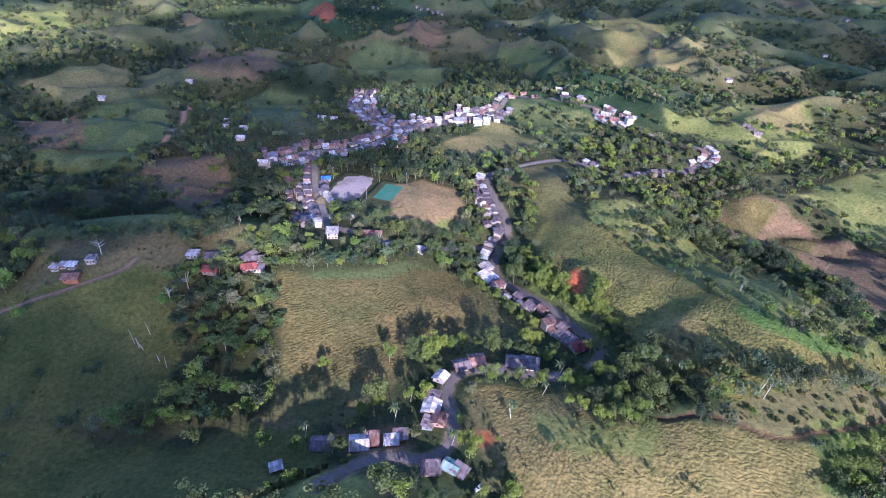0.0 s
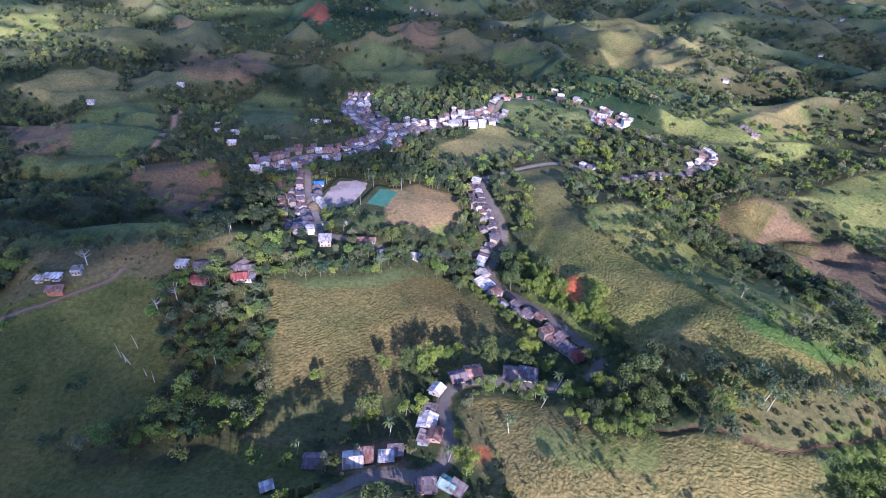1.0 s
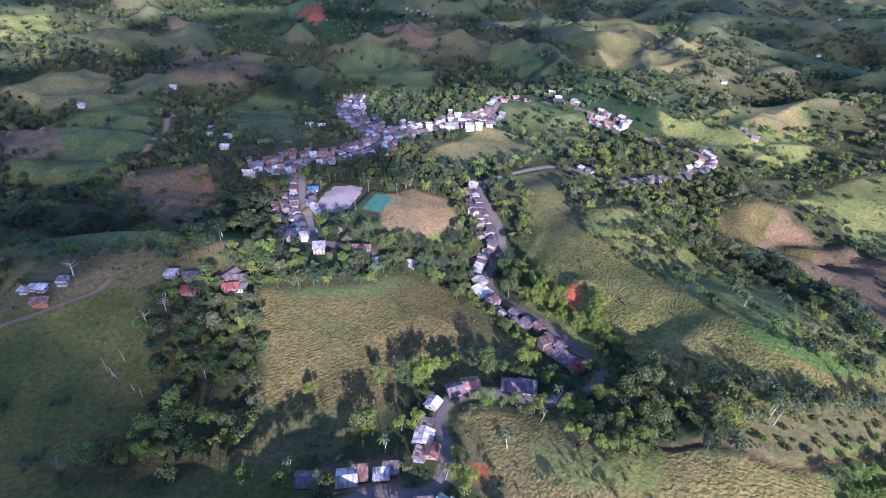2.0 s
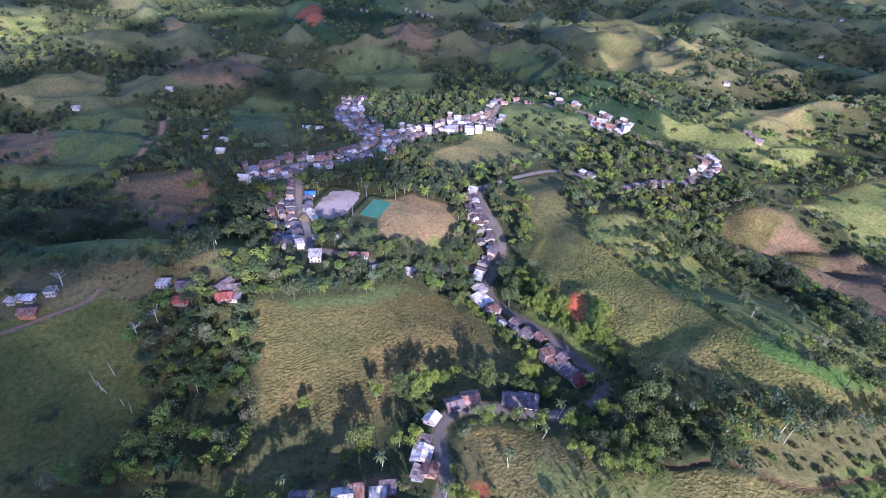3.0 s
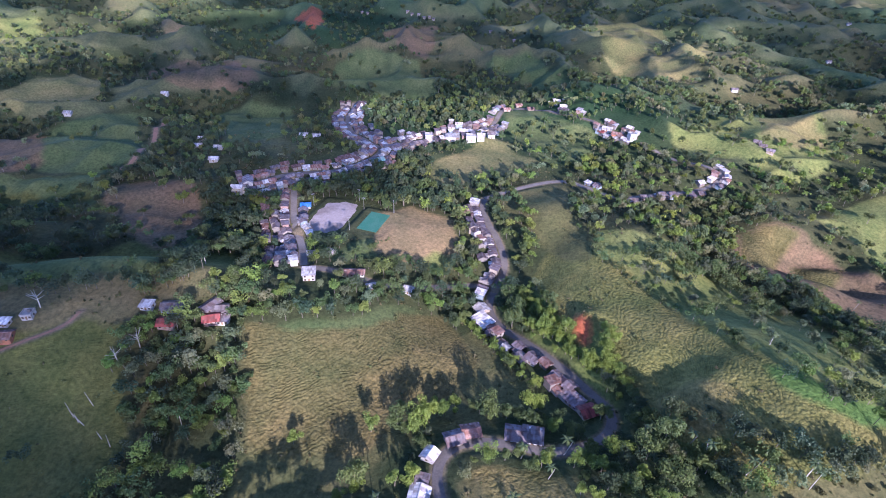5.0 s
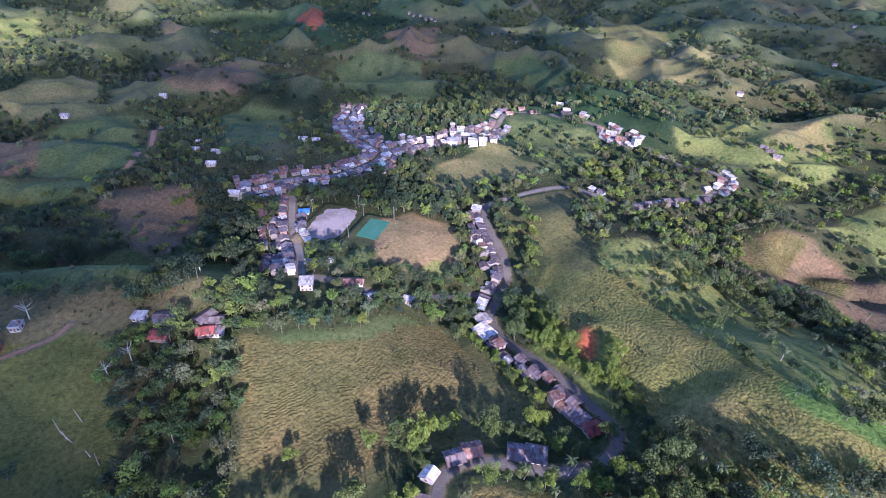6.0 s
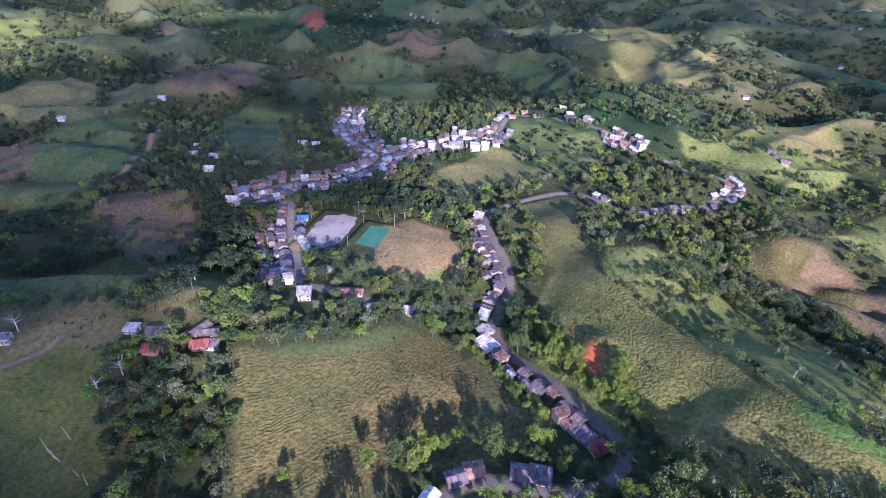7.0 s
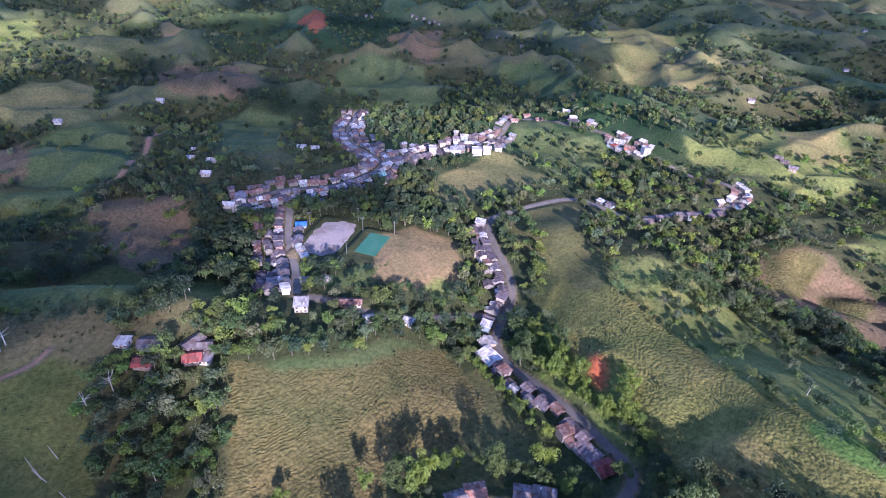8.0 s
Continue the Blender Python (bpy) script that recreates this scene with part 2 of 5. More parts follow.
SHEET = [worn_material("sheet_" + n, c, s, r, 0.35, 0.25, metal) for n, c, s, r, metal in (
    ("zinc", (0.28, 0.24, 0.235), (0.19, 0.13, 0.115), 0.5, 0.3), ("pale", (0.6, 0.565, 0.54), (0.4, 0.36, 0.34), 0.55, 0.05),
    ("rust", (0.23, 0.115, 0.085), (0.28, 0.2, 0.175), 0.8, 0.0), ("dull", (0.17, 0.145, 0.155), (0.14, 0.095, 0.09), 0.7, 0.1),
    ("red", (0.25, 0.06, 0.05), (0.17, 0.07, 0.06), 0.6, 0.0), ("blue", (0.04, 0.17, 0.5), (0.1, 0.2, 0.42), 0.5, 0.0), ("teal", (0.16, 0.3, 0.27), (0.24, 0.28, 0.27), 0.6, 0.0))]
TIMBER = worn_material("timber", (0.24, 0.15, 0.09), (0.14, 0.09, 0.06))
GLASS, gn, gl, gs = material("window_glass", 0.12)
gs.inputs["Base Color"].default_value = (0.03, 0.035, 0.04, 1)
STEEL = worn_material("galvanised_steel", (0.5, 0.5, 0.5), (0.36, 0.35, 0.34), 0.45, 1.0, 0.0, 0.6)
VAPOUR, vn, vl, vs = material("cloud_vapour", 1.0)
vs.inputs["Base Color"].default_value = (0.9, 0.9, 0.92, 1)
gap = vn.new("ShaderNodeBsdfTransparent")
veil = vn.new("ShaderNodeMixShader")
veil.inputs[0].default_value = 0.5
vl.new(gap.outputs[0], veil.inputs[1])
vl.new(vs.outputs[0], veil.inputs[2])
vl.new(veil.outputs[0], vn["Material Output"].inputs["Surface"])


# ---- mesh helpers ----
def mesh_object(name, verts, faces, mats, slots=None, tint=None):
    me = bpy.data.meshes.new(name)
    me.from_pydata([tuple(v) for v in verts] if not isinstance(verts, np.ndarray) else verts.tolist(), [], faces if isinstance(faces, list) else faces.tolist())
    for m in mats:
        me.materials.append(m)
    if slots is not None:
        me.polygons.foreach_set("material_index", np.asarray(slots, np.int32))
    if tint is not None:
        col = me.color_attributes.new("tint", "FLOAT_COLOR", "POINT")
        col.data.foreach_set("color", np.c_[tint, np.ones(len(tint))].astype(np.float32).ravel())
    me.update()
    return new(name, me)


def part(name, verts, faces, mat, parent, label="", slots=None, tint=None):
    ob = mesh_object(name, verts, faces, mat if isinstance(mat, list) else [mat], slots, tint)
    ob.parent = parent
    return tagged(ob, label)


def box(x0, x1, y0, y1, z0, z1):
    v = [(x, y, z) for z in (z0, z1) for y in (y0, y1) for x in (x0, x1)]
    return v, [[0, 2, 3, 1], [4, 5, 7, 6], [0, 1, 5, 4], [1, 3, 7, 5], [3, 2, 6, 7], [2, 0, 4, 6]]


def joined(pieces):
    verts, faces = [], []
    for v, f in pieces:
        n = len(verts)
        verts += list(v)
        faces += [[i + n for i in face] for face in f]
    return verts, faces


# ---- broken cloud high behind the camera, whose shade lies on parts of the land ----
def cloud(x, y, rx, ry, seed):
    """A cloud whose shade falls round x, y."""
    rng = np.random.default_rng(seed)
    n, k = 64, 24
    verts, faces = [], []
    for j in range(k + 1):
        lat = math.pi * (j / k - 0.5)
        for i in range(n):
            a = 2 * math.pi * i / n
            v = Vector((math.cos(a) * math.cos(lat), math.sin(a) * math.cos(lat), math.sin(lat)))
            puff = 1 + 0.35 * noise.noise(v * 2.2 + Vector((seed * 9.1, 0, 0))) + 0.16 * noise.noise(v * 6 + Vector((0, seed * 5.3, 0)))
            verts.append((v.x * rx * puff, v.y * ry * puff, (v.z if v.z > 0 else v.z * 0.3) * 45 * puff))
    for j in range(k):
        for i in range(n):
            faces.append([j * n + i, j * n + (i + 1) % n, (j + 1) * n + (i + 1) % n, (j + 1) * n + i])
    ob = mesh_object("cloud", verts, faces, [VAPOUR])
    ob.location = Vector((x, y, 0)) + SUNWARD * (620 / SUNWARD.z)
    return tagged(ob, "thin grey cloud drifting high above the valley", "cloud", "broken clouds")


for number, (x, y, rx, ry) in enumerate(((-302, 196, 172, 150), (-360, 560, 285, 190), (-160, 930, 365, 230), (850, 830, 330, 390), (200, 1510, 840, 350), (-945, 1215, 256, 200), (-195, 128, 72, 40))):
    cloud(x, y, rx, ry, number + 3)

# ---- plan of the land ----
FIELDS, ROADS = [], []
COVER = {  # base colour, strength of the cattle terraces
    "dry": ((0.14, 0.122, 0.052), 1.0), "dim": ((0.103, 0.11, 0.036), 0.35), "brown": ((0.17, 0.12, 0.075), 0.2), "olive": ((0.125, 0.122, 0.052), 0.35),
    "green": ((0.1, 0.127, 0.052), 0.15), "hillgrass": ((0.185, 0.178, 0.062), 1.15), "lush": ((0.095, 0.17, 0.045), 0.5), "strawgrass": ((0.215, 0.185, 0.075), 0.9),
    "light": ((0.19, 0.21, 0.07), 0.35), "ochre": ((0.205, 0.185, 0.08), 0.3), "tan": ((0.24, 0.18, 0.095), 0.25), "scrub": ((0.14, 0.13, 0.06), 0.1),
    "grove": ((0.17, 0.19, 0.064), 0.2), "thicket": ((0.12, 0.15, 0.045), 0.1), "red": ((0.38, 0.115, 0.055), 0.0), "rust": ((0.165, 0.118, 0.07), 0.2)}


def field(kind, corners):
    FIELDS.append((kind, np.array(corners, float)))


def way(corners, width, mat, name):
    """A road's centre line, rounded off and cut into short steps."""
    p = np.array(corners, float)
    for _ in range(2):
        q = np.empty((2 * len(p), 2))
        q[0], q[-1] = p[0], p[-1]
        q[1:-1:2], q[2:-1:2] = p[:-1] * 0.75 + p[1:] * 0.25, p[:-1] * 0.25 + p[1:] * 0.75
        p = q
    run = np.r_[0, np.cumsum(np.hypot(*np.diff(p, axis=0).T))]
    s = np.arange(0, run[-1], 2.5)
    p = np.c_[np.interp(s, run, p[:, 0]), np.interp(s, run, p[:, 1])]
    z = relief(p[:, 0], p[:, 1])
    for _ in range(6):
        z[1:-1] = (z[:-2] + 2 * z[1:-1] + z[2:]) / 4
    ROADS.append((np.c_[p, z], width, mat, name))


def road(corners, width):
    way(corners, width, ROAD, "road")


def track(corners, width):
    way(corners, width, DIRT, "track")


def stream(corners, width):
    way(corners, width, DIRT, "stream")


# open land: pastures, bare ground and woods
field("dim", [(-252, 225), (-215, 228), (-181, 243), (-159, 245), (-135, 193), (-136, 175), (-152, 151), (-176, 155), (-223, 154), (-270, 220)])
field("dim", [(-221, 152), (-174, 152), (-147, 141), (-116, 147), (-95, 162), (-59, 163), (-41, 131), (-58, 111), (-88, 84), (-181, 92)])
field("brown", [(-92, 164), (-86, 170), (-61, 173), (-53, 170), (-74, 157)])
field("olive", [(-89, 162), (-82, 192), (-25, 190), (-12, 221), (36, 247), (58, 225), (36, 208), (-4, 199), (-24, 182), (-42, 160)])
field("olive", [(20, 250), (22, 285), (34, 280), (46, 260), (58, 241), (66, 226), (56, 222), (36, 240)])
field("dry", [(-103, 259), (-65, 261), (-21, 292), (7, 298), (33, 257), (29, 243), (-15, 216), (-28, 190), (-53, 192), (-81, 191)])
field("green", [(-66, 265), (-21, 294), (-9, 298), (-23, 277), (-51, 263), (-78, 255), (-86, 259)])
field("grove", [(110, 332), (143, 328), (196, 335), (220, 328), (243, 292), (234, 237), (250, 215), (245, 206), (201, 208), (169, 220), (150, 246), (135, 301)])
field("hillgrass", [(70, 327), (91, 364), (112, 339), (135, 301), (150, 246), (169, 220), (201, 208), (245, 206), (281, 195), (275, 185), (230, 185), (162, 167), (135, 167), (116, 178), (102, 210), (108, 225), (94, 251), (69, 289)])
field("lush", [(159, 225), (172, 220), (192, 209), (225, 209), (213, 197), (187, 190), (178, 196), (163, 207)])
field("thicket", [(50, 305), (58, 325), (68, 318), (74, 287), (81, 275), (96, 264), (100, 248), (95, 232), (98, 222), (93, 221), (77, 246), (62, 268)])
field("strawgrass", [(113, 219), (131, 217), (143, 204), (130, 189), (116, 191), (107, 208)])
field("olive", [(52, 427), (92, 463), (112, 458), (104, 392), (114, 371), (102, 330), (78, 365), (58, 391)])
field("light", [(112, 362), (150, 358), (205, 357), (192, 334), (157, 330), (130, 327), (114, 329), (106, 341)])
field("brown", [(228, 396), (267, 406), (296, 398), (311, 364), (337, 334), (306, 261), (271, 265), (279, 305), (251, 331), (220, 348)])
field("dry", [(240, 399), (266, 403), (288, 395), (278, 385), (242, 356), (223, 361)])
field("dry", [(271, 369), (300, 369), (306, 361), (264, 324)])
field("light", [(309, 414), (370, 443), (435, 431), (385, 328), (339, 337), (330, 371)])
field("ochre", [(-8, 512), (61, 568), (90, 508), (61, 481), (21, 459), (-3, 441)])
field("tan", [(-47, 386), (-17, 410), (16, 395), (19, 370), (7, 332), (-20, 336), (-40, 338)])
field("light", [(-11, 338), (2, 356), (16, 351), (7, 332)])
field("green", [(-76, 342), (-44, 359), (-39, 333), (-69, 323)])
field("strawgrass", [(22, 182), (65, 177), (83, 154), (112, 158), (141, 150), (164, 141), (168, 122), (173, 100), (52, 97), (33, 127), (27, 152)])
field("light", [(52, 166), (82, 153), (103, 154), (93, 138), (69, 138), (49, 149)])
field("strawgrass", [(101, 155), (141, 148), (154, 140), (152, 122), (100, 120), (101, 138)])
field("scrub", [(138, 167), (165, 167), (230, 185), (279, 192), (269, 177), (211, 161), (166, 146), (153, 143), (142, 151), (125, 159)])
field("light", [(-56, 119), (-41, 131), (-27, 125), (-20, 89), (-54, 85)])
field("scrub", [(18, 176), (28, 175), (30, 148), (33, 129), (23, 127), (17, 146)])
field("rust", [(-30, 129), (-20, 134), (-14, 126), (-17, 117), (-25, 114)])
field("brown", [(-45, 158), (-13, 159), (-7, 147), (-17, 144), (-38, 144)])
field("red", [(83, 266), (87, 276), (90, 277), (95, 268), (93, 261), (87, 252), (84, 258)])
field("red", [(21, 155), (26, 156), (27, 147), (22, 145)])
field("rust", [(-270, 417), (-241, 439), (-197, 427), (-161, 352), (-190, 327), (-229, 366)])
field("rust", [(-439, 824), (-372, 841), (-283, 813), (-240, 739), (-290, 729), (-353, 715)])
field("red", [(-300, 1167), (-247, 1183), (-233, 1054), (-246, 1049)])
field("rust", [(-62, 916), (-16, 936), (-28, 893), (-47, 901)])
field("rust", [(-114, 1099), (-14, 1105), (-20, 934), (-76, 910)])
field("tan", [(-494, 1004), (-434, 1169), (-446, 1141), (-445, 937)])
field("green", [(-417, 569), (-379, 607), (-349, 635), (-276, 483), (-293, 463), (-347, 458)])
field("green", [(-293, 693), (-230, 707), (-192, 701), (-152, 529), (-198, 505)])
field("rust", [(-468, 525), (-422, 567), (-352, 468), (-375, 428)])
field("ochre", [(-554, 646), (-521, 722), (-474, 791), (-431, 692), (-469, 595)])
field("dim", [(-366, 427), (-300, 449), (-256, 395), (-328, 377)])
field("dim", [(-298, 318), (-182, 320), (-176, 277), (-272, 282)])
field("light", [(239, 582), (314, 623), (407, 708), (405, 577), (397, 536), (336, 476), (306, 484), (292, 520), (244, 528)])
field("ochre", [(396, 698), (400, 579), (404, 559), (361, 541), (329, 555)])
field("ochre", [(241, 885), (296, 905), (340, 823), (353, 758), (296, 756), (262, 857)])
field("olive", [(313, 1231), (401, 1325), (416, 1085), (309, 859), (246, 891)])
field("ochre", [(346, 858), (467, 1029), (430, 895), (346, 819)])
field("green", [(70, 622), (98, 674), (139, 619), (176, 591), (128, 509), (96, 515), (79, 587)])
field("tan", [(229, 536), (255, 498), (247, 485), (230, 519)])
field("green", [(-163, 864), (-102, 891), (-37, 889), (-6, 722), (-75, 716), (-140, 735)])
field("green", [(64, 873), (132, 859), (177, 692), (115, 757)])
field("light", [(-787, 960), (-717, 1017), (-681, 979), (-602, 816), (-745, 795)])
field("dim", [(-240, 314), (-207, 339), (-168, 326), (-166, 305), (-203, 284), (-238, 295)])
field("dim", [(-154, 312), (-144, 334), (-119, 319), (-118, 296), (-144, 286)])
field("dim", [(-375, 429), (-305, 465), (-272, 442), (-317, 416), (-362, 405)])
# smooth crests west of the village; lighter green cover stands in for hazy light
field("green", [(-268, 276), (-262, 300), (-165, 306), (-158, 290), (-168, 276), (-262, 266)])
field("green", [(-345, 333), (-340, 358), (-280, 366), (-278, 343)])
field("green", [(-372, 416), (-368, 440), (-272, 452), (-270, 425)])
field("thicket", [(166, 149), (185, 153), (212, 163), (186, 123), (165, 122), (165, 137)])
# roads, tracks and the stream
road([(-47, 118), (-32, 138), (-17, 142), (-6, 139), (5, 143), (9, 151), (8, 164), (5, 177), (7, 188), (17, 197), (38, 195), (59, 190), (79, 196), (89, 204), (92, 216), (84, 228), (72, 247), (56, 269), (41, 288), (36, 309), (43, 327), (51, 344), (48, 370), (40, 393), (36, 414), (40, 432)], 4.8)
road([(-85, 319), (-95, 354), (-110, 387), (-121, 435), (-126, 456)], 5.0)
road([(-164, 430), (-142, 443), (-126, 456), (-99, 466), (-80, 482), (-60, 505), (-56, 523), (-72, 541), (-98, 580), (-109, 625), (-112, 701)], 4.6)
road([(-56, 523), (-33, 544), (-3, 579), (36, 579), (61, 613), (79, 666), (106, 681), (132, 642), (160, 623), (184, 594), (206, 567)], 4.4)
road([(40, 432), (74, 454), (116, 478), (133, 456), (153, 444), (181, 451), (223, 464), (251, 470), (261, 482), (255, 492), (234, 533), (211, 560)], 4.2)
road([(43, 327), (20, 329), (-14, 314), (-38, 308), (-59, 314), (-80, 316)], 4.4)
track([(-184, 250), (-186, 242), (-193, 236), (-204, 229), (-216, 220), (-240, 212), (-262, 203)], 1.8)
track([(-324, 630), (-297, 555), (-274, 479), (-284, 462)], 4.0)
stream([(100, 159), (107, 156), (120, 160), (133, 156), (141, 150), (150, 146), (156, 145), (167, 148), (182, 149), (210, 160), (249, 176)], 2.8)

LEVELS = []  # levelled pads: x, y, half length, half width, turn


def nearest(x, y, line):
    """Distance to a centre line, and its height there."""
    best, level = np.full(x.shape, 1e9), np.zeros(x.shape)
    close = (x > line[:, 0].min() - 18) & (x < line[:, 0].max() + 18) & (y > line[:, 1].min() - 18) & (y < line[:, 1].max() + 18)
    xs, ys = x[close], y[close]
    b, l = best[close], level[close]
    for px, py, pz in line:
        d = (xs - px) ** 2 + (ys - py) ** 2
        hit_ = d < b
        b[hit_], l[hit_] = d[hit_], pz
    best[close], level[close] = b, l
    return np.sqrt(best), level


def pad(x, y, a, b, turn):
    LEVELS.append((x, y, a, b, radians(turn), float(relief(x, y))))


pad(-80, 391, 24, 15, 74)
pad(-47, 381, 15, 10, 74)



def ground(x, y):
    """Height of the land with its roads, levelled pads and the stream's cut."""
    x, y = np.atleast_1d(np.asarray(x, float)), np.atleast_1d(np.asarray(y, float))
    z = relief(x, y)
    for line, width, mat, name in ROADS:
        d, level = nearest(x, y, line)
        if name == "stream":
            z = z - 1.6 * np.exp(-(d / 1.9) ** 2)
        else:
            f = 1 - smooth(width / 2 + 0.8, width / 2 + 6, d)
            z = z * (1 - f) + (level - 0.12) * f
    for a, b, l, w, turn, level in LEVELS:
        u = np.abs((x - a) * math.cos(turn) + (y - b) * math.sin(turn)) - l
        v = np.abs((y - b) * math.cos(turn) - (x - a) * math.sin(turn)) - w
        f = 1 - smooth(1, 7, np.hypot(np.maximum(u, 0), np.maximum(v, 0)))
        z = z * (1 - f) + level * f
    return z


def within(x, y, corners):
    inside = np.zeros(x.shape, bool)
    for (ax, ay), (bx, by) in zip(corners, np.roll(corners, -1, axis=0)):
        if ay != by:
            inside ^= ((ay > y) != (by > y)) & (x < (bx - ax) * (y - ay) / (by - ay) + ax)
    return inside


def openness(x, y):
    """Which land is open: 0 woods, up from there pasture; and the field's number, or -1."""
    wx, wy = x + 10 * (waves(x, y, 23, 21) - 0.5) + 4 * (waves(x, y, 7, 22) - 0.5), y + 10 * (waves(x, y, 23, 23) - 0.5) + 4 * (waves(x, y, 7, 24) - 0.5)
    which = np.full(x.shape, -1)
    for k, (kind, corners) in enumerate(FIELDS):
        which[within(wx, wy, corners)] = k
    return which


def meadow(x, y):
    """0..1: how far the land outside the drawn fields is pasture (crests) rather than wood (hollows)."""
    crest = relief(x, y) - (relief(x + 75, y) + relief(x - 75, y) + relief(x, y + 75) + relief(x, y - 75)) / 4
    close = 1 - smooth(510, 840, y)
    return smooth(0.55, 0.68, -0.05 * smooth(600, 700, y) - 0.04 * smooth(840, 1000, y) + waves(x, y, 100, 31) * 0.5 + waves(x, y, 30, 32) * 0.2 + 0.2 + crest * 0.016 - 0.2 * close)


# ---- the ground: one sheet to the horizon ----
def steps(fine0, fine1, step, grow, low, high):
    mid = list(np.arange(fine0, fine1, step))
    up, s = [mid[-1]], step
    while up[-1] < high:
        s *= grow
        up.append(up[-1] + min(s, 250))
    down, s = [mid[0]], step
    while down[-1] > low:
        s *= grow
        down.append(down[-1] - min(s, 250))
    return np.array(down[:0:-1] + mid + up[1:])


gx = steps(-255, 285, 1.5, 1.012, -4200, 4200)
gy = steps(105, 395, 1.45, 1.0075, -2500, 4900)
X, Y = np.meshgrid(gx, gy)
Z = ground(X.ravel(), Y.ravel())
grassy = meadow(X.ravel(), Y.ravel())
wood_floor, wild = np.array((0.055, 0.07, 0.032)), np.array((0.1, 0.115, 0.055))
colour = wood_floor + grassy[:, None] * (wild - wood_floor)
hue = waves(X.ravel(), Y.ravel(), 215, 41)[:, None]
colour = colour * (1 + (hue - 0.5) * np.array((0.9, 0.1, 0.2)))
tread = np.zeros(len(Z))
wildwood = colour.copy()
shades = np.zeros_like(colour)
for dx, dy in ((1.6, 0.7), (-0.8, 1.7), (-1.6, -0.9), (0.9, -1.6)):
    which = openness(X.ravel() + dx, Y.ravel() + dy)
    layer = wildwood.copy()
    for k, (kind, corners) in enumerate(FIELDS):
        layer[which == k] = COVER[kind][0]
        tread[which == k] += COVER[kind][1] / 4
    shades += layer / 4
colour = shades
blotch = waves(X.ravel(), Y.ravel(), 26, 43) * 0.6 + waves(X.ravel(), Y.ravel(), 9, 44) * 0.4 - 0.5
colour = colour * (1 + blotch[:, None] * np.array((0.55, 0.3, 0.35)))
near_way = np.full(len(Z), 99.0)
for line, width, mat, name in ROADS:
    d, level = nearest(X.ravel(), Y.ravel(), line)
    if name == "stream":
        bank = (1 - smooth(0.6, 2.0, d))[:, None]
        colour = colour * (1 - bank) + bank * np.array((0.12, 0.075, 0.05))
    else:
        near_way = np.minimum(near_way, d - width / 2)
edge = (1 - smooth(0.2, 2.2, near_way))[:, None]
colour = colour * (1 - edge) + edge * np.array((0.2, 0.16, 0.11))
n, k = len(gx), len(gy)
idx = np.arange(n * k).reshape(k, n)
quads = np.stack([idx[:-1, :-1], idx[:-1, 1:], idx[1:, 1:], idx[1:, :-1]], -1).reshape(-1, 4)
me = bpy.data.meshes.new("ground")
me.vertices.add(n * k)
me.vertices.foreach_set("co", np.c_[X.ravel(), Y.ravel(), Z].ravel())
me.loops.add(quads.size)
me.loops.foreach_set("vertex_index", quads.ravel().astype(np.int32))
me.polygons.add(len(quads))
me.polygons.foreach_set("loop_start", np.arange(0, quads.size, 4, dtype=np.int32))
me.update(calc_edges=True)
me.polygons.foreach_set("use_smooth", np.ones(len(quads), bool))
col = me.color_attributes.new("cover", "FLOAT_COLOR", "POINT")
col.data.foreach_set("color", np.c_[colour, np.ones(n * k)].astype(np.float32).ravel())
att = me.attributes.new("tread", "FLOAT", "POINT")
att.data.foreach_set("value", tread.astype(np.float32))
me.materials.append(LAND)
tagged(new("ground", me), "hilly pasture land with dry grass, bare soil and woods", "ground", kind="structure")

# ---- roads ----
for line, width, mat, name in ROADS:
    if name == "stream":
        continue
    along = np.gradient(line[:, :2], axis=0)
    along /= np.hypot(*along.T)[:, None]
    side = np.c_[along[:, 1], -along[:, 0]]
    verts, faces = [], []
    offsets = (-0.5, -0.25, 0, 0.25, 0.5)
    for i, (x, y, z) in enumerate(line):
        for o in offsets:
            w = width * (1 + 0.16 * (waves(np.array(x), np.array(y), 9, 51) - 0.5)) * o
            verts.append((x + side[i, 0] * w, y + side[i, 1] * w, z + 0.1 - 0.25 * o * o))
    for i in range(len(line) - 1):
        for j in range(4):
            a = i * 5 + j
            faces.append([a, a + 1, a + 6, a + 5])
    tagged(mesh_object(name, verts, faces, [mat]), "winding unpaved grey road with worn verges" if name == "road" else "narrow bare earth track over the pasture", "road", kind="structure")


# ---- houses ----
MADE = {}
RNG = random.Random(7)
ROOF_WORDS = ("grey zinc sheet", "pale whitish sheet", "rusty brown sheet", "dull dark sheet", "red painted sheet", "blue painted sheet", "teal painted sheet")
WALL_WORDS = ("white plastered", "cream plastered", "pale blue plastered", "pink plastered", "bare block", "red brick")


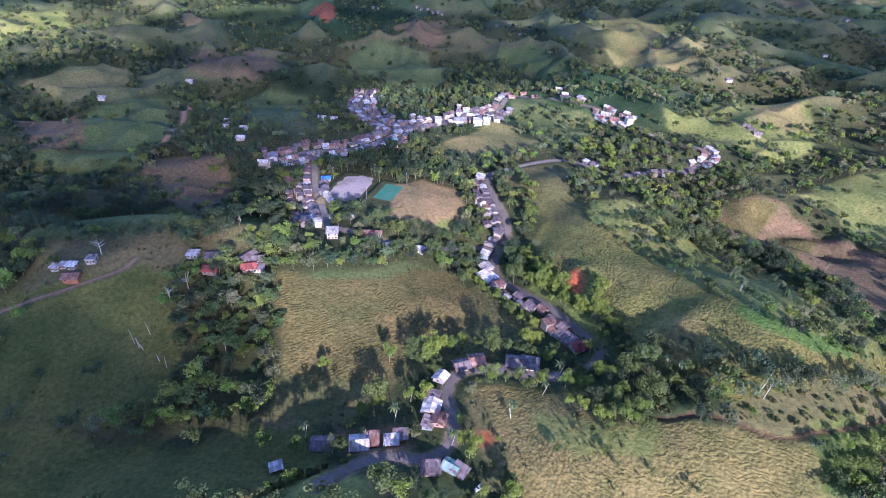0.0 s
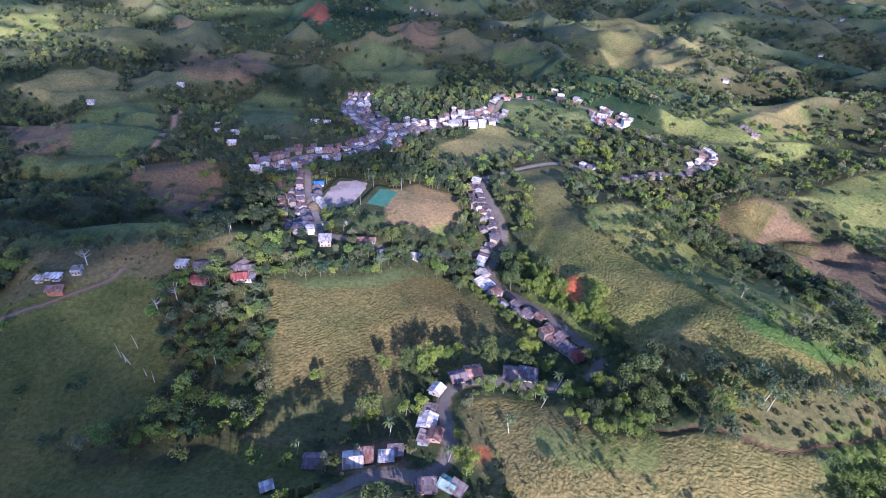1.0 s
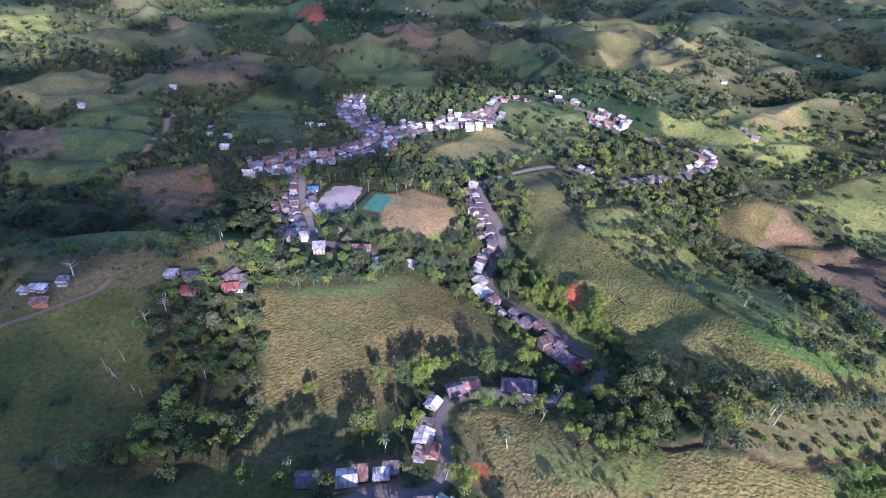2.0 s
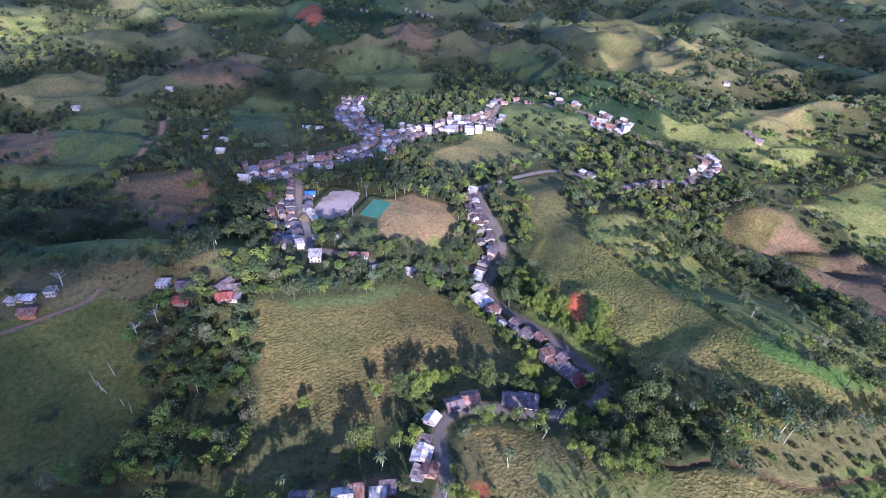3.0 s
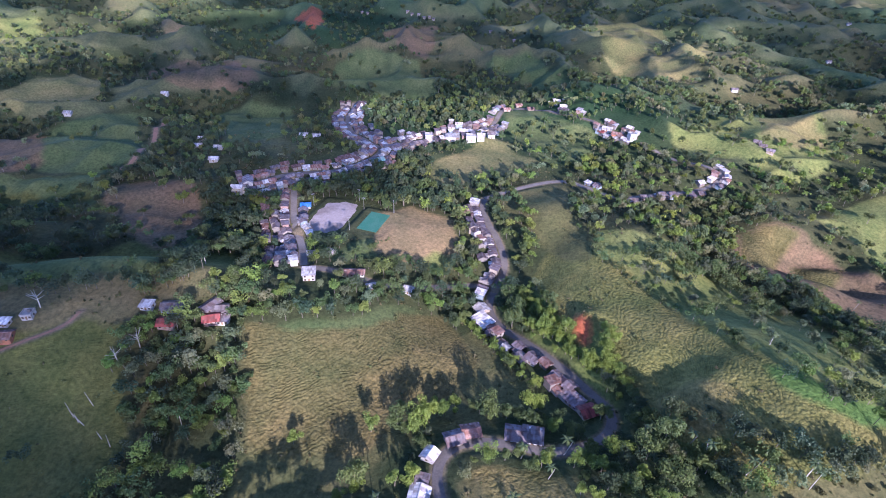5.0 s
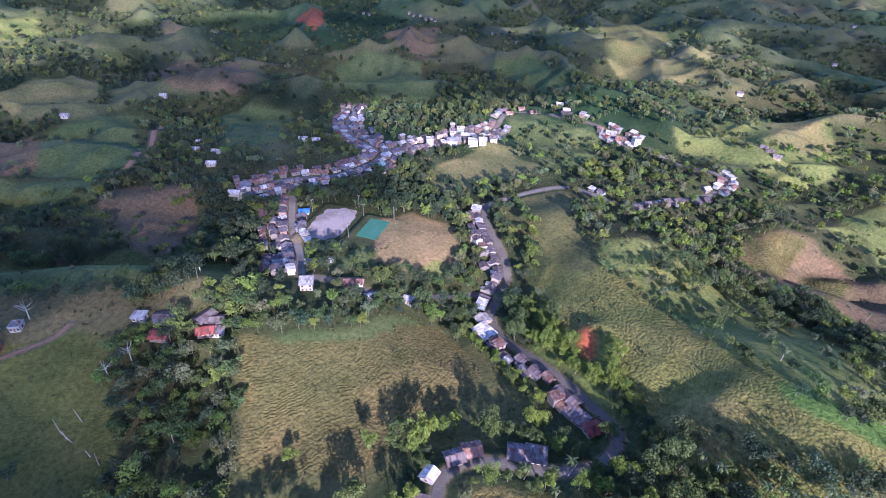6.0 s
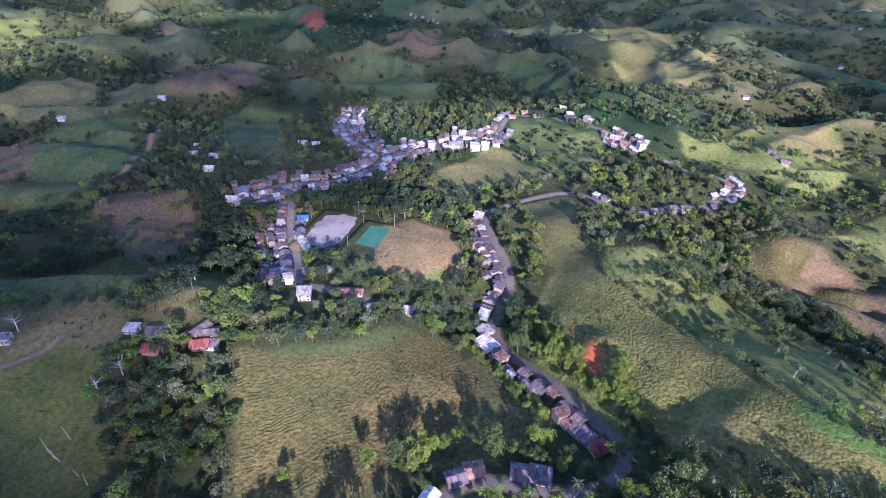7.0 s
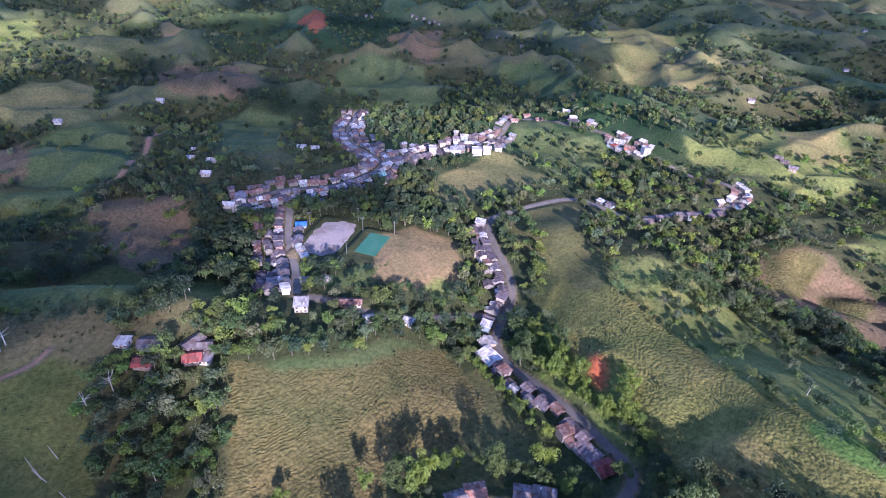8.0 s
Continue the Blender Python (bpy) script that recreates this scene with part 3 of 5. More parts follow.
def window(parent, x, y, z, facing, plain=False):
    """A framed window on a wall that faces -y (0), +y (1), +x (2) or -x (3)."""
    flip = ((1, 0), (1, 0), (0, 1), (0, 1))[facing]
    out = (-1, 1, 1, -1)[facing]
    def slab(a, b, h0, h1, d0, d1):
        d = sorted((out * d0, out * d1))
        return box(x + a, x + b, y + d[0], y + d[1], z + h0, z + h1) if flip[0] else box(x + d[0], x + d[1], y + a, y + b, z + h0, z + h1)
    frame_ = part("window", *joined([slab(-0.6, -0.5, -0.55, 0.55, 0, 0.07), slab(0.5, 0.6, -0.55, 0.55, 0, 0.07), slab(-0.5, 0.5, 0.45, 0.55, 0, 0.07), slab(-0.65, 0.65, -0.65, -0.55, 0, 0.12), slab(-0.03, 0.03, -0.55, 0.45, 0, 0.05)]), TIMBER, parent)
    plain or part("pane", *slab(-0.5, 0.5, -0.55, 0.45, 0.005, 0.02), GLASS, frame_)


def roof_mesh(w, d, h, rise, over):
    """Two thin sloping leaves that meet at a ridge along x, or one leaf when rise is negative."""
    t = 0.09
    a, b = w / 2 + over, d / 2 + over
    if rise > 0:
        drop = rise * over / (d / 2)
        rows = [(-b, h - drop), (0, h + rise), (b, h - drop)]
    else:
        rows = [(-b, h), (0, h - rise / 2), (b, h - rise)]
    verts, faces = [], []
    nx = 7
    for i in range(nx):
        x = -a + 2 * a * i / (nx - 1)
        sag = 0.06 * math.sin(i * 2.1)
        verts += [(x, y, z + sag) for y, z in rows] + [(x, y, z - t + sag) for y, z in rows]
    for i in range(nx - 1):
        p, q = i * 6, i * 6 + 6
        faces += [[p, q, q + 1, p + 1], [p + 1, q + 1, q + 2, p + 2], [p + 4, q + 4, q + 3, p + 3], [p + 5, q + 5, q + 4, p + 4], [p, p + 3, q + 3, q], [q + 2, q + 5, p + 5, p + 2]]
    e = (nx - 1) * 6
    faces += [[0, 1, 4, 3], [1, 2, 5, 4], [e + 3, e + 4, e + 1, e], [e + 4, e + 5, e + 2, e + 1]]
    return verts, faces


def build_house(w, d, floors, roof, wall, style, plain):
    thing = new("house")
    h = 2.5 * floors
    words = ("two-storey " if floors == 2 else "three-storey " if floors == 3 else "") + WALL_WORDS[wall]
    tagged(thing, f"{words} house with a {ROOF_WORDS[roof]} roof" if style != "flat" else f"{words} house with a flat concrete roof", "house", "houses of the village")
    a, b = w / 2, d / 2
    if style in ("gable", "annex"):
        rise = 0.22 * d
        v, f = box(-a, a, -b, b, -2.5, h)
        f = f[:1] + f[2:]
        n = len(v)
        v = v + [(-a, 0, h + rise), (a, 0, h + rise)]
        f += [[6, 4, n], [5, 7, n + 1]]
        part("wall", v, f, PLASTER[wall], thing)
        part("roof", *roof_mesh(w, d, h + 0.06, rise, 0.8), SHEET[roof], thing)
        part("ridge_cap", *joined([box(-a - 0.75, a + 0.75, -0.22, 0.22, h + rise + 0.02, h + rise + 0.14)]), SHEET[roof], thing)
        if style == "annex":
            # a low lean-to against the back wall
            v = [(-a, b, -2.5), (0.3, b, -2.5), (0.3, b + 2.6, -2.5), (-a, b + 2.6, -2.5), (-a, b, 2.3), (0.3, b, 2.3), (0.3, b + 2.6, 1.8), (-a, b + 2.6, 1.8)]
            part("annex_wall", v, [[1, 2, 6, 5], [2, 3, 7, 6], [3, 0, 4, 7]], PLASTER[4], thing)
            t = [(-a - 0.3, b + 0.02, 2.4), (0.6, b + 0.02, 2.4), (0.6, b + 3.0, 1.82), (-a - 0.3, b + 3.0, 1.82)]
            part("annex_roof", t + [(x, y, z - 0.07) for x, y, z in t], [[0, 1, 2, 3], [7, 6, 5, 4], [0, 4, 5, 1], [1, 5, 6, 2], [2, 6, 7, 3], [3, 7, 4, 0]], SHEET[(roof + 1) % 4], thing, "patched lean-to roof of another sheet")
    elif style == "lean":
        v = [(-a, -b, -2.5), (a, -b, -2.5), (a, b, -2.5), (-a, b, -2.5), (-a, -b, h), (a, -b, h), (a, b, h + 0.12 * d), (-a, b, h + 0.12 * d)]
        part("wall", v, [[0, 1, 5, 4], [1, 2, 6, 5], [2, 3, 7, 6], [3, 0, 4, 7], [4, 5, 6, 7]], PLASTER[wall], thing)
        part("roof", *roof_mesh(w, d, h + 0.1, -0.12 * d, 0.75), SHEET[roof], thing)
    else:
        part("wall", *box(-a, a, -b, b, -2.5, h), PLASTER[wall], thing)
        part("roof_slab", *box(-a - 0.2, a + 0.2, -b - 0.2, b + 0.2, h + 0.004, h + 0.2), CONCRETE, thing)
        part("parapet", *joined([box(-a - 0.2, a + 0.2, -b - 0.2, -b, h + 0.2, h + 0.9), box(-a - 0.2, a + 0.2, b, b + 0.2, h + 0.2, h + 0.9), box(-a - 0.2, -a, -b, b, h + 0.2, h + 0.9), box(a, a + 0.2, -b, b, h + 0.2, h + 0.9)]), PLASTER[wall], thing)
        part("water_tank", *box(a - 2.4, a - 1.0, b - 2.4, b - 1.0, h + 0.2, h + 1.5), PLASTER[4], thing)
    for side in (-1,) if plain or style == "annex" else (-1, 1):
        door = part("door", *joined([box(-0.5, 0.5, min(side * b, side * (b + 0.06)), max(side * b, side * (b + 0.06)), 0, 2.1)]), TIMBER, thing)
        plain or part("handle", *box(0.34, 0.42, *sorted((side * (b + 0.06), side * (b + 0.12))), 0.95, 1.1), STEEL, door)
        for storey in range(floors):
            for x in ([-0.32 * w, 0.32 * w] if w < 10 else [-0.36 * w, -0.18 * w, 0.18 * w, 0.36 * w]):
                window(thing, x, side * b, 1.4 + 2.5 * storey, 0 if side < 0 else 1, plain)
    for storey in range(0 if plain else floors):
        window(thing, a, 0, 1.4 + 2.5 * storey, 2)
        window(thing, -a, 0, 1.4 + 2.5 * storey, 3)
    return thing


def house(x, y, turn, w=8, d=7, floors=1, roof=0, wall=0, style="gable", lift=0.0):
    z = float(ground(x, y)[0]) + 0.1 + lift
    key = (w, d, floors, roof, wall, style, y > 315)
    m = pose(x, y, z, 0, 0, turn)
    if key in MADE:
        return copy_thing(MADE[key], m)
    MADE[key] = build_house(*key)
    MADE[key].matrix_basis = m
    return MADE[key]


TAKEN = []  # built-up spots, kept free of trees: x, y, radius


def settle(x, y, turn, **kind):
    TAKEN.append((x, y, 0.55 * max(kind.get("w", 8), kind.get("d", 7)) + 1.2))
    return house(x, y, turn, **kind)


YARDS = []  # small buildings crowded in the yards behind the streets


def row(number, first, last, side, roofs, chance=0.9, back=0.0, floors2=0.15):
    """Houses along a stretch of a road, wall to wall, between the steps nearest to two places; side -1 left or 1 right."""
    line, width = ROADS[number][:2]
    s, end = (int(np.argmin(np.hypot(line[:, 0] - a, line[:, 1] - b))) for a, b in (first, last))
    while s < end:
        w = RNG.choice((4.5, 5.5, 5.5, 7))
        i = max(1, min(int(s + w / 5), len(line) - 2))
        along = Vector(line[i + 1, :2] - line[i - 1, :2]).normalized()
        out = Vector((along.y, -along.x)) * side
        d = RNG.choice((4.5, 5.5, 6.5))
        p = Vector(line[i, :2]) + out * (width / 2 + d / 2 + 0.6 + back + RNG.random() * 2.0)
        if RNG.random() < chance and all((p.x - a) ** 2 + (p.y - b) ** 2 > (0.7 * r + 1.6) ** 2 for a, b, r in TAKEN):
            style = RNG.choice(("gable", "annex", "annex", "lean", "lean"))
            floors = 2 if RNG.random() < floors2 else 1
            kind = dict(w=w, d=d, floors=floors, roof=RNG.choice(roofs), wall=RNG.choice((0, 1, 2, 3, 4, 4, 4, 4, 4)), style=style)
            turn = math.degrees(math.atan2(along.y, along.x)) + RNG.uniform(-8, 8)
            if back > 0:
                YARDS.append((p.x, p.y, turn, kind))
                TAKEN.append((p.x, p.y, 0.55 * max(w, d) + 1.2))
            else:
                settle(p.x, p.y, turn, **kind)
        s += (w + 0.1) / 2.5


# houses by the near bend
settle(-52, 148, 2, w=10, d=7, floors=1, roof=3, wall=4, style="gable")
settle(-35, 149, 8, w=8, d=8, floors=1, roof=1, wall=0, style="gable")
settle(-29, 151, 8, w=5, d=7, floors=1, roof=2, wall=3, style="lean")
settle(-20, 150, 6, w=6, d=5, floors=1, roof=1, wall=0, style="lean")
settle(-16, 153, 6, w=6, d=5, floors=1, roof=3, wall=4, style="lean")
settle(-2, 168, 80, w=8, d=8, floors=1, roof=1, wall=1, style="gable")
settle(2, 160, 75, w=6, d=6, floors=1, roof=2, wall=3, style="gable")
settle(-3, 159, 75, w=6, d=5, floors=1, roof=0, wall=2, style="lean")
settle(-1, 175, 80, w=5, d=5, floors=1, roof=0, wall=4, style="lean")
settle(2, 188, 60, w=6, d=6, floors=1, roof=1, wall=0, style="gable")
settle(-1, 134, 4, w=8, d=6, floors=1, roof=3, wall=4, style="lean")
settle(8, 135, -30, w=6.5, d=5, floors=1, roof=6, wall=2, style="gable")
settle(12, 133, -35, w=6, d=5, floors=1, roof=0, wall=4, style="lean")
settle(-68, 131, 25, w=4.5, d=3.5, floors=1, roof=1, wall=4, style="lean")
# long shed-like houses under the wood
settle(13, 197, 20, w=8, d=7, floors=1, roof=3, wall=4, style="gable")
settle(21, 201, 12, w=8, d=7, floors=1, roof=2, wall=4, style="gable")
settle(42, 200, -8, w=9, d=8, floors=1, roof=3, wall=2, style="gable")
settle(50, 199, -10, w=9, d=8, floors=1, roof=0, wall=0, style="lean")
settle(80, 216, 20, w=8, d=7, floors=1, roof=4, wall=1, style="gable")
settle(75, 223, -50, w=8, d=7, floors=1, roof=3, wall=4, style="lean")
settle(32, 292, -52, w=12, d=9, floors=1, roof=1, wall=0, style="lean")
settle(32, 304, -60, w=7.2, d=8.1, floors=1, roof=1, wall=1, style="gable")
# houses among the trees on the ridge
settle(-153, 258, 0, w=6, d=5, floors=1, roof=1, wall=0, style="lean")
settle(-141, 260, 5, w=10, d=7, floors=1, roof=0, wall=2, style="gable")
settle(-140, 250, 5, w=8, d=7, floors=1, roof=4, wall=3, style="gable")
settle(-122, 264, 60, w=10, d=6, floors=1, roof=3, wall=1, style="gable")
settle(-116, 263, 5, w=8, d=6, floors=1, roof=0, wall=4, style="gable")
settle(-119, 256, 15, w=8, d=7, floors=1, roof=4, wall=3, style="gable")
settle(-113, 256, 5, w=6, d=5, floors=1, roof=0, wall=0, style="lean")
settle(-211, 231, 10, w=8, d=6, floors=1, roof=2, wall=5, style="gable")
settle(-206, 244, 10, w=5, d=5, floors=1, roof=1, wall=0, style="flat")
# next three: small white tombs, stood in for by tiny lean-to houses
settle(-215, 239, 0, w=4, d=4, floors=1, roof=1, wall=0, style="lean")
settle(-225, 239, 0, w=4.5, d=4, floors=1, roof=1, wall=0, style="lean")
settle(-221, 240, 0, w=3, d=3, floors=1, roof=1, wall=0, style="lean")
settle(-77, 302, 10, w=7.2, d=7.2, floors=2, roof=1, wall=0, style="lean")
settle(-71, 336, -30, w=5.4, d=4.5, floors=1, roof=1, wall=4, style="gable")
settle(-55, 312, 3, w=8.1, d=5.4, floors=1, roof=2, wall=1, style="gable")
settle(-48, 314, 3, w=6.3, d=5.4, floors=1, roof=2, wall=0, style="gable")
settle(-39, 303, 20, w=5.4, d=4.5, floors=1, roof=1, wall=0, style="gable")
settle(-16, 309, -15, w=6.3, d=4.5, floors=1, roof=1, wall=0, style="lean")
settle(-105, 409, 10, w=7.2, d=6.3, floors=1, roof=5, wall=0, style="gable")
# the town along its streets
settle(-12, 560, 5, w=7.2, d=7.2, floors=3, roof=1, wall=0, style="flat")
settle(11, 563, 2, w=9.9, d=7.2, floors=2, roof=1, wall=0, style="lean")
settle(32, 558, 0, w=9.9, d=7.2, floors=2, roof=0, wall=0, style="flat")
settle(42, 559, 0, w=7.2, d=7.2, floors=2, roof=1, wall=0, style="gable")
settle(53, 566, 10, w=7.2, d=7.2, floors=2, roof=0, wall=0, style="gable")
settle(-158, 433, -70, w=10.8, d=7.2, floors=2, roof=0, wall=0, style="gable")
settle(-164, 424, 0, w=8.1, d=6.3, floors=2, roof=1, wall=0, style="gable")
settle(-57, 492, 40, w=10.8, d=8.1, floors=1, roof=6, wall=2, style="gable")
row(1, (-85, 319), (-124, 448), -1, (3, 2, 0, 3, 1))
row(1, (-85, 319), (-102, 366), 1, (1, 0), chance=0.3)
row(1, (-85, 319), (-111, 397), -1, (3, 2, 0), back=7.5, chance=0.7)
row(2, (-164, 430), (-113, 704), -1, (2, 3, 0, 1, 2, 1, 0), floors2=0.15)
row(2, (-164, 430), (-113, 704), 1, (0, 1, 3, 2, 1, 0), floors2=0.15)
row(2, (-164, 430), (-84, 475), 1, (0, 3, 1), back=7.5, chance=0.8)
row(2, (-95, 473), (-113, 704), -1, (3, 2, 0), back=7.5, chance=0.7, floors2=0.2)
row(2, (-69, 535), (-111, 694), 1, (3, 1, 2), back=7.5, chance=0.6)
row(2, (-84, 475), (-60, 505), 1, (3, 2, 0), back=14, chance=0.6)
row(2, (-164, 430), (-84, 475), -1, (3, 2, 0), back=7.5, chance=0.4)
row(3, (-56, 523), (79, 666), -1, (0, 3, 2, 1), floors2=0.15)
row(3, (-56, 523), (61, 613), 1, (1, 0, 3, 3), floors2=0.15)
row(3, (-56, 523), (61, 613), 1, (3, 0, 1), back=7.5, chance=0.6)
row(2, (-164, 430), (-104, 465), -1, (3, 2, 0, 1), back=7.5, chance=0.45)
row(2, (-164, 430), (-104, 465), 1, (3, 0, 1, 2), back=7.5, chance=0.5)
row(2, (-164, 430), (-104, 465), 1, (3, 2, 0), back=15, chance=0.25)
row(2, (-84, 475), (-113, 704), -1, (3, 2, 0, 1), back=7.5, chance=0.45)
row(2, (-84, 475), (-113, 704), 1, (3, 0, 1, 2), back=7.5, chance=0.5)
row(2, (-84, 475), (-113, 704), 1, (3, 2, 0), back=15, chance=0.25)
row(3, (-56, 523), (61, 613), -1, (3, 2, 0, 1), back=7.5, chance=0.5)
row(1, (-85, 319), (-124, 448), -1, (3, 2, 0), back=15, chance=0.4)
row(1, (-102, 366), (-124, 448), 1, (1, 0, 3), chance=0.5)
# houses on the far hill roads
row(3, (132, 642), (165, 613), -1, (1, 3), chance=0.7)
row(3, (173, 605), (206, 567), 1, (1, 2, 4, 1), floors2=0.2)
row(3, (173, 605), (206, 567), -1, (1, 2, 1), chance=0.8)
settle(201, 567, 10, w=7.2, d=7.2, floors=2, roof=1, wall=0, style="flat")
settle(182, 593, -25, w=9.9, d=7.2, floors=1, roof=1, wall=0, style="gable")
settle(189, 580, -20, w=9.9, d=7.2, floors=1, roof=2, wall=5, style="gable")
row(4, (116, 478), (153, 444), -1, (0, 1, 3), chance=0.6)
row(4, (156, 445), (251, 470), 1, (3, 3, 0), chance=0.7)
row(4, (237, 467), (252, 491), -1, (1, 1, 2), chance=0.9)
row(4, (223, 464), (258, 490), 1, (1, 0, 2), chance=0.8)
# houses along the valley road
row(0, (82, 231), (41, 288), -1, (3, 2, 3, 0))
row(0, (36, 312), (38, 414), -1, (3, 0, 3, 1))
row(0, (47, 353), (38, 406), -1, (3, 3, 2), back=7.5, chance=0.5)
row(0, (82, 231), (41, 288), -1, (3, 2, 0, 1), back=5.0, chance=0.75)
row(0, (36, 312), (38, 414), -1, (3, 2, 1), back=5.0, chance=0.5)
# scattered farmhouses
settle(-350, 696, 5, w=7.2, d=6.3, floors=1, roof=1, wall=0, style="gable")
settle(-410, 598, 5, w=7.2, d=6.3, floors=1, roof=1, wall=0, style="gable")
settle(-235, 531, 5, w=7.2, d=6.3, floors=1, roof=1, wall=0, style="gable")
settle(-199, 469, 5, w=7.2, d=6.3, floors=1, roof=1, wall=0, style="gable")
settle(-136, 538, 5, w=7.2, d=6.3, floors=1, roof=1, wall=0, style="gable")
settle(-124, 540, 5, w=7.2, d=6.3, floors=1, roof=1, wall=0, style="gable")
settle(-206, 498, 5, w=7.2, d=6.3, floors=1, roof=1, wall=0, style="gable")
settle(-230, 508, 5, w=7.2, d=6.3, floors=1, roof=1, wall=0, style="gable")
settle(321, 536, -30, w=6.3, d=5.4, floors=1, roof=0, wall=1, style="gable")
settle(319, 544, -30, w=6.3, d=5.4, floors=1, roof=0, wall=1, style="gable")
settle(317, 516, -30, w=6.3, d=5.4, floors=1, roof=0, wall=1, style="gable")
settle(140, 676, 0, w=7.2, d=6.3, floors=1, roof=1, wall=0, style="gable")
settle(143, 650, 0, w=7.2, d=6.3, floors=1, roof=1, wall=0, style="gable")
settle(384, 737, 0, w=8.1, d=5.4, floors=1, roof=0, wall=0, style="gable")
settle(699, 1031, 0, w=8.1, d=5.4, floors=1, roof=0, wall=0, style="gable")
settle(911, 1320, 0, w=8.1, d=5.4, floors=1, roof=0, wall=0, style="gable")
settle(-77, 1176, 10, w=5.0, d=4.5, floors=1, roof=0, wall=1, style="gable")
settle(-67, 1158, 10, w=5.0, d=4.5, floors=1, roof=0, wall=1, style="gable")
settle(-53, 1144, 10, w=5.0, d=4.5, floors=1, roof=0, wall=1, style="gable")
settle(-42, 1129, 10, w=5.0, d=4.5, floors=1, roof=0, wall=1, style="gable")
settle(-24, 1133, 10, w=5.0, d=4.5, floors=1, roof=0, wall=1, style="gable")
settle(-32, 1135, 10, w=5.0, d=4.5, floors=1, roof=0, wall=1, style="gable")
settle(-177, 1234, 10, w=5.0, d=4.5, floors=1, roof=0, wall=1, style="gable")
settle(-164, 1227, 10, w=5.0, d=4.5, floors=1, roof=0, wall=1, style="gable")
settle(84, 1073, 10, w=5.0, d=4.5, floors=1, roof=0, wall=1, style="gable")
settle(125, 1036, 10, w=5.0, d=4.5, floors=1, roof=0, wall=1, style="gable")
settle(76, 642, 10, w=7.2, d=6.3, floors=1, roof=2, wall=1, style="gable")
settle(96, 687, 10, w=7.2, d=6.3, floors=1, roof=2, wall=1, style="gable")
settle(108, 669, 10, w=7.2, d=6.3, floors=1, roof=2, wall=1, style="gable")


def yards():
    """The crowded buildings behind the street fronts: walls and sheet roofs beyond counting."""
    verts, faces, slots = [], [], []
    for x, y, turn, k in YARDS:
        m = pose(x, y, float(ground(x, y)[0]) + 0.1, 0, 0, turn)
        a, b, h = k["w"] / 2, k["d"] / 2, 2.5 * k["floors"]
        rise = 0.22 * k["d"] if k["style"] != "lean" else -0.12 * k["d"]
        top = abs(rise)
        wall_v = [(-a, -b, -2.5), (a, -b, -2.5), (a, b, -2.5), (-a, b, -2.5), (-a, -b, h), (a, -b, h), (a, b, h if rise > 0 else h + top), (-a, b, h if rise > 0 else h + top), (-a, 0, h + (rise if rise > 0 else top / 2)), (a, 0, h + (rise if rise > 0 else top / 2))]
        wall_f = [[0, 1, 5, 4], [1, 2, 6, 9, 5], [2, 3, 7, 6], [3, 0, 4, 8, 7]]
        for (v, f), slot in (((wall_v, wall_f), 7 + k["wall"]), (roof_mesh(k["w"], k["d"], h + 0.08, rise, 0.5), k["roof"]), (box(-0.5, 0.5, -b - 0.05, -b, 0, 2.0), 13), (box(0.2 * a, 0.2 * a + 1.0, -b - 0.05, -b, 1.0, 2.0), 13)):
            n = len(verts)
            verts += [tuple(m @ Vector(p)) for p in v]
            faces += [[i + n for i in q] for q in f]
            slots += [slot] * len(f)
    ob = mesh_object("yard_buildings", verts, faces, SHEET + PLASTER + [TIMBER], slots)
    tagged(ob, "crowded small buildings with worn sheet roofs behind the streets", "buildings", kind="stuff")


yards()

# ---- trees ----
LEAF = {"broad": (0.122, 0.165, 0.058), "bright": (0.2, 0.27, 0.06), "dark": (0.068, 0.1, 0.054), "grey": (0.17, 0.195, 0.105), "scrub": (0.155, 0.17, 0.07)}


def crown(rng, wide, tall, base, leaves, size, lobes):
    """Leaf clumps over several lobes: four corners each, bent, facing outwards at odd angles."""
    centre = np.c_[rng.normal(0, 0.27, (lobes, 2)) * wide, rng.uniform(0.3, 0.78, lobes) * tall]
    reach = rng.uniform(0.2, 0.36, lobes) * wide
    pick = rng.integers(0, lobes, leaves)
    d = rng.normal(0, 1, (leaves, 3))
    d[:, 2] = d[:, 2] * 0.8 + 0.25
    d /= np.linalg.norm(d, axis=1)[:, None]
    inner = rng.random(leaves) < 0.2
    p = centre[pick] + d * (reach[pick] * np.where(inner, rng.uniform(0.5, 0.74, leaves), rng.uniform(0.84, 1.06, leaves)))[:, None] * np.array((1, 1, min(1.1, tall / wide)))
    p[:, 2] += base
    out = d + rng.normal(0, 0.34, (leaves, 3))
    out /= np.linalg.norm(out, axis=1)[:, None]
    a = np.cross(out, rng.normal(0, 1, (leaves, 3)))
    a /= np.linalg.norm(a, axis=1)[:, None]
    b = np.cross(out, a)
    s = (size * rng.uniform(0.6, 1.25, leaves) * np.where(inner, 1.7, 1.0))[:, None]
    v = np.stack([p - a * s * 0.6 - out * s * 0.25, p - b * s * 0.45 + out * s * 0.1, p + a * s * 0.6 - out * s * 0.2, p + b * s * 0.5 + out * s * 0.12], 1).reshape(-1, 3)
    return v, np.arange(leaves * 4).reshape(-1, 4)


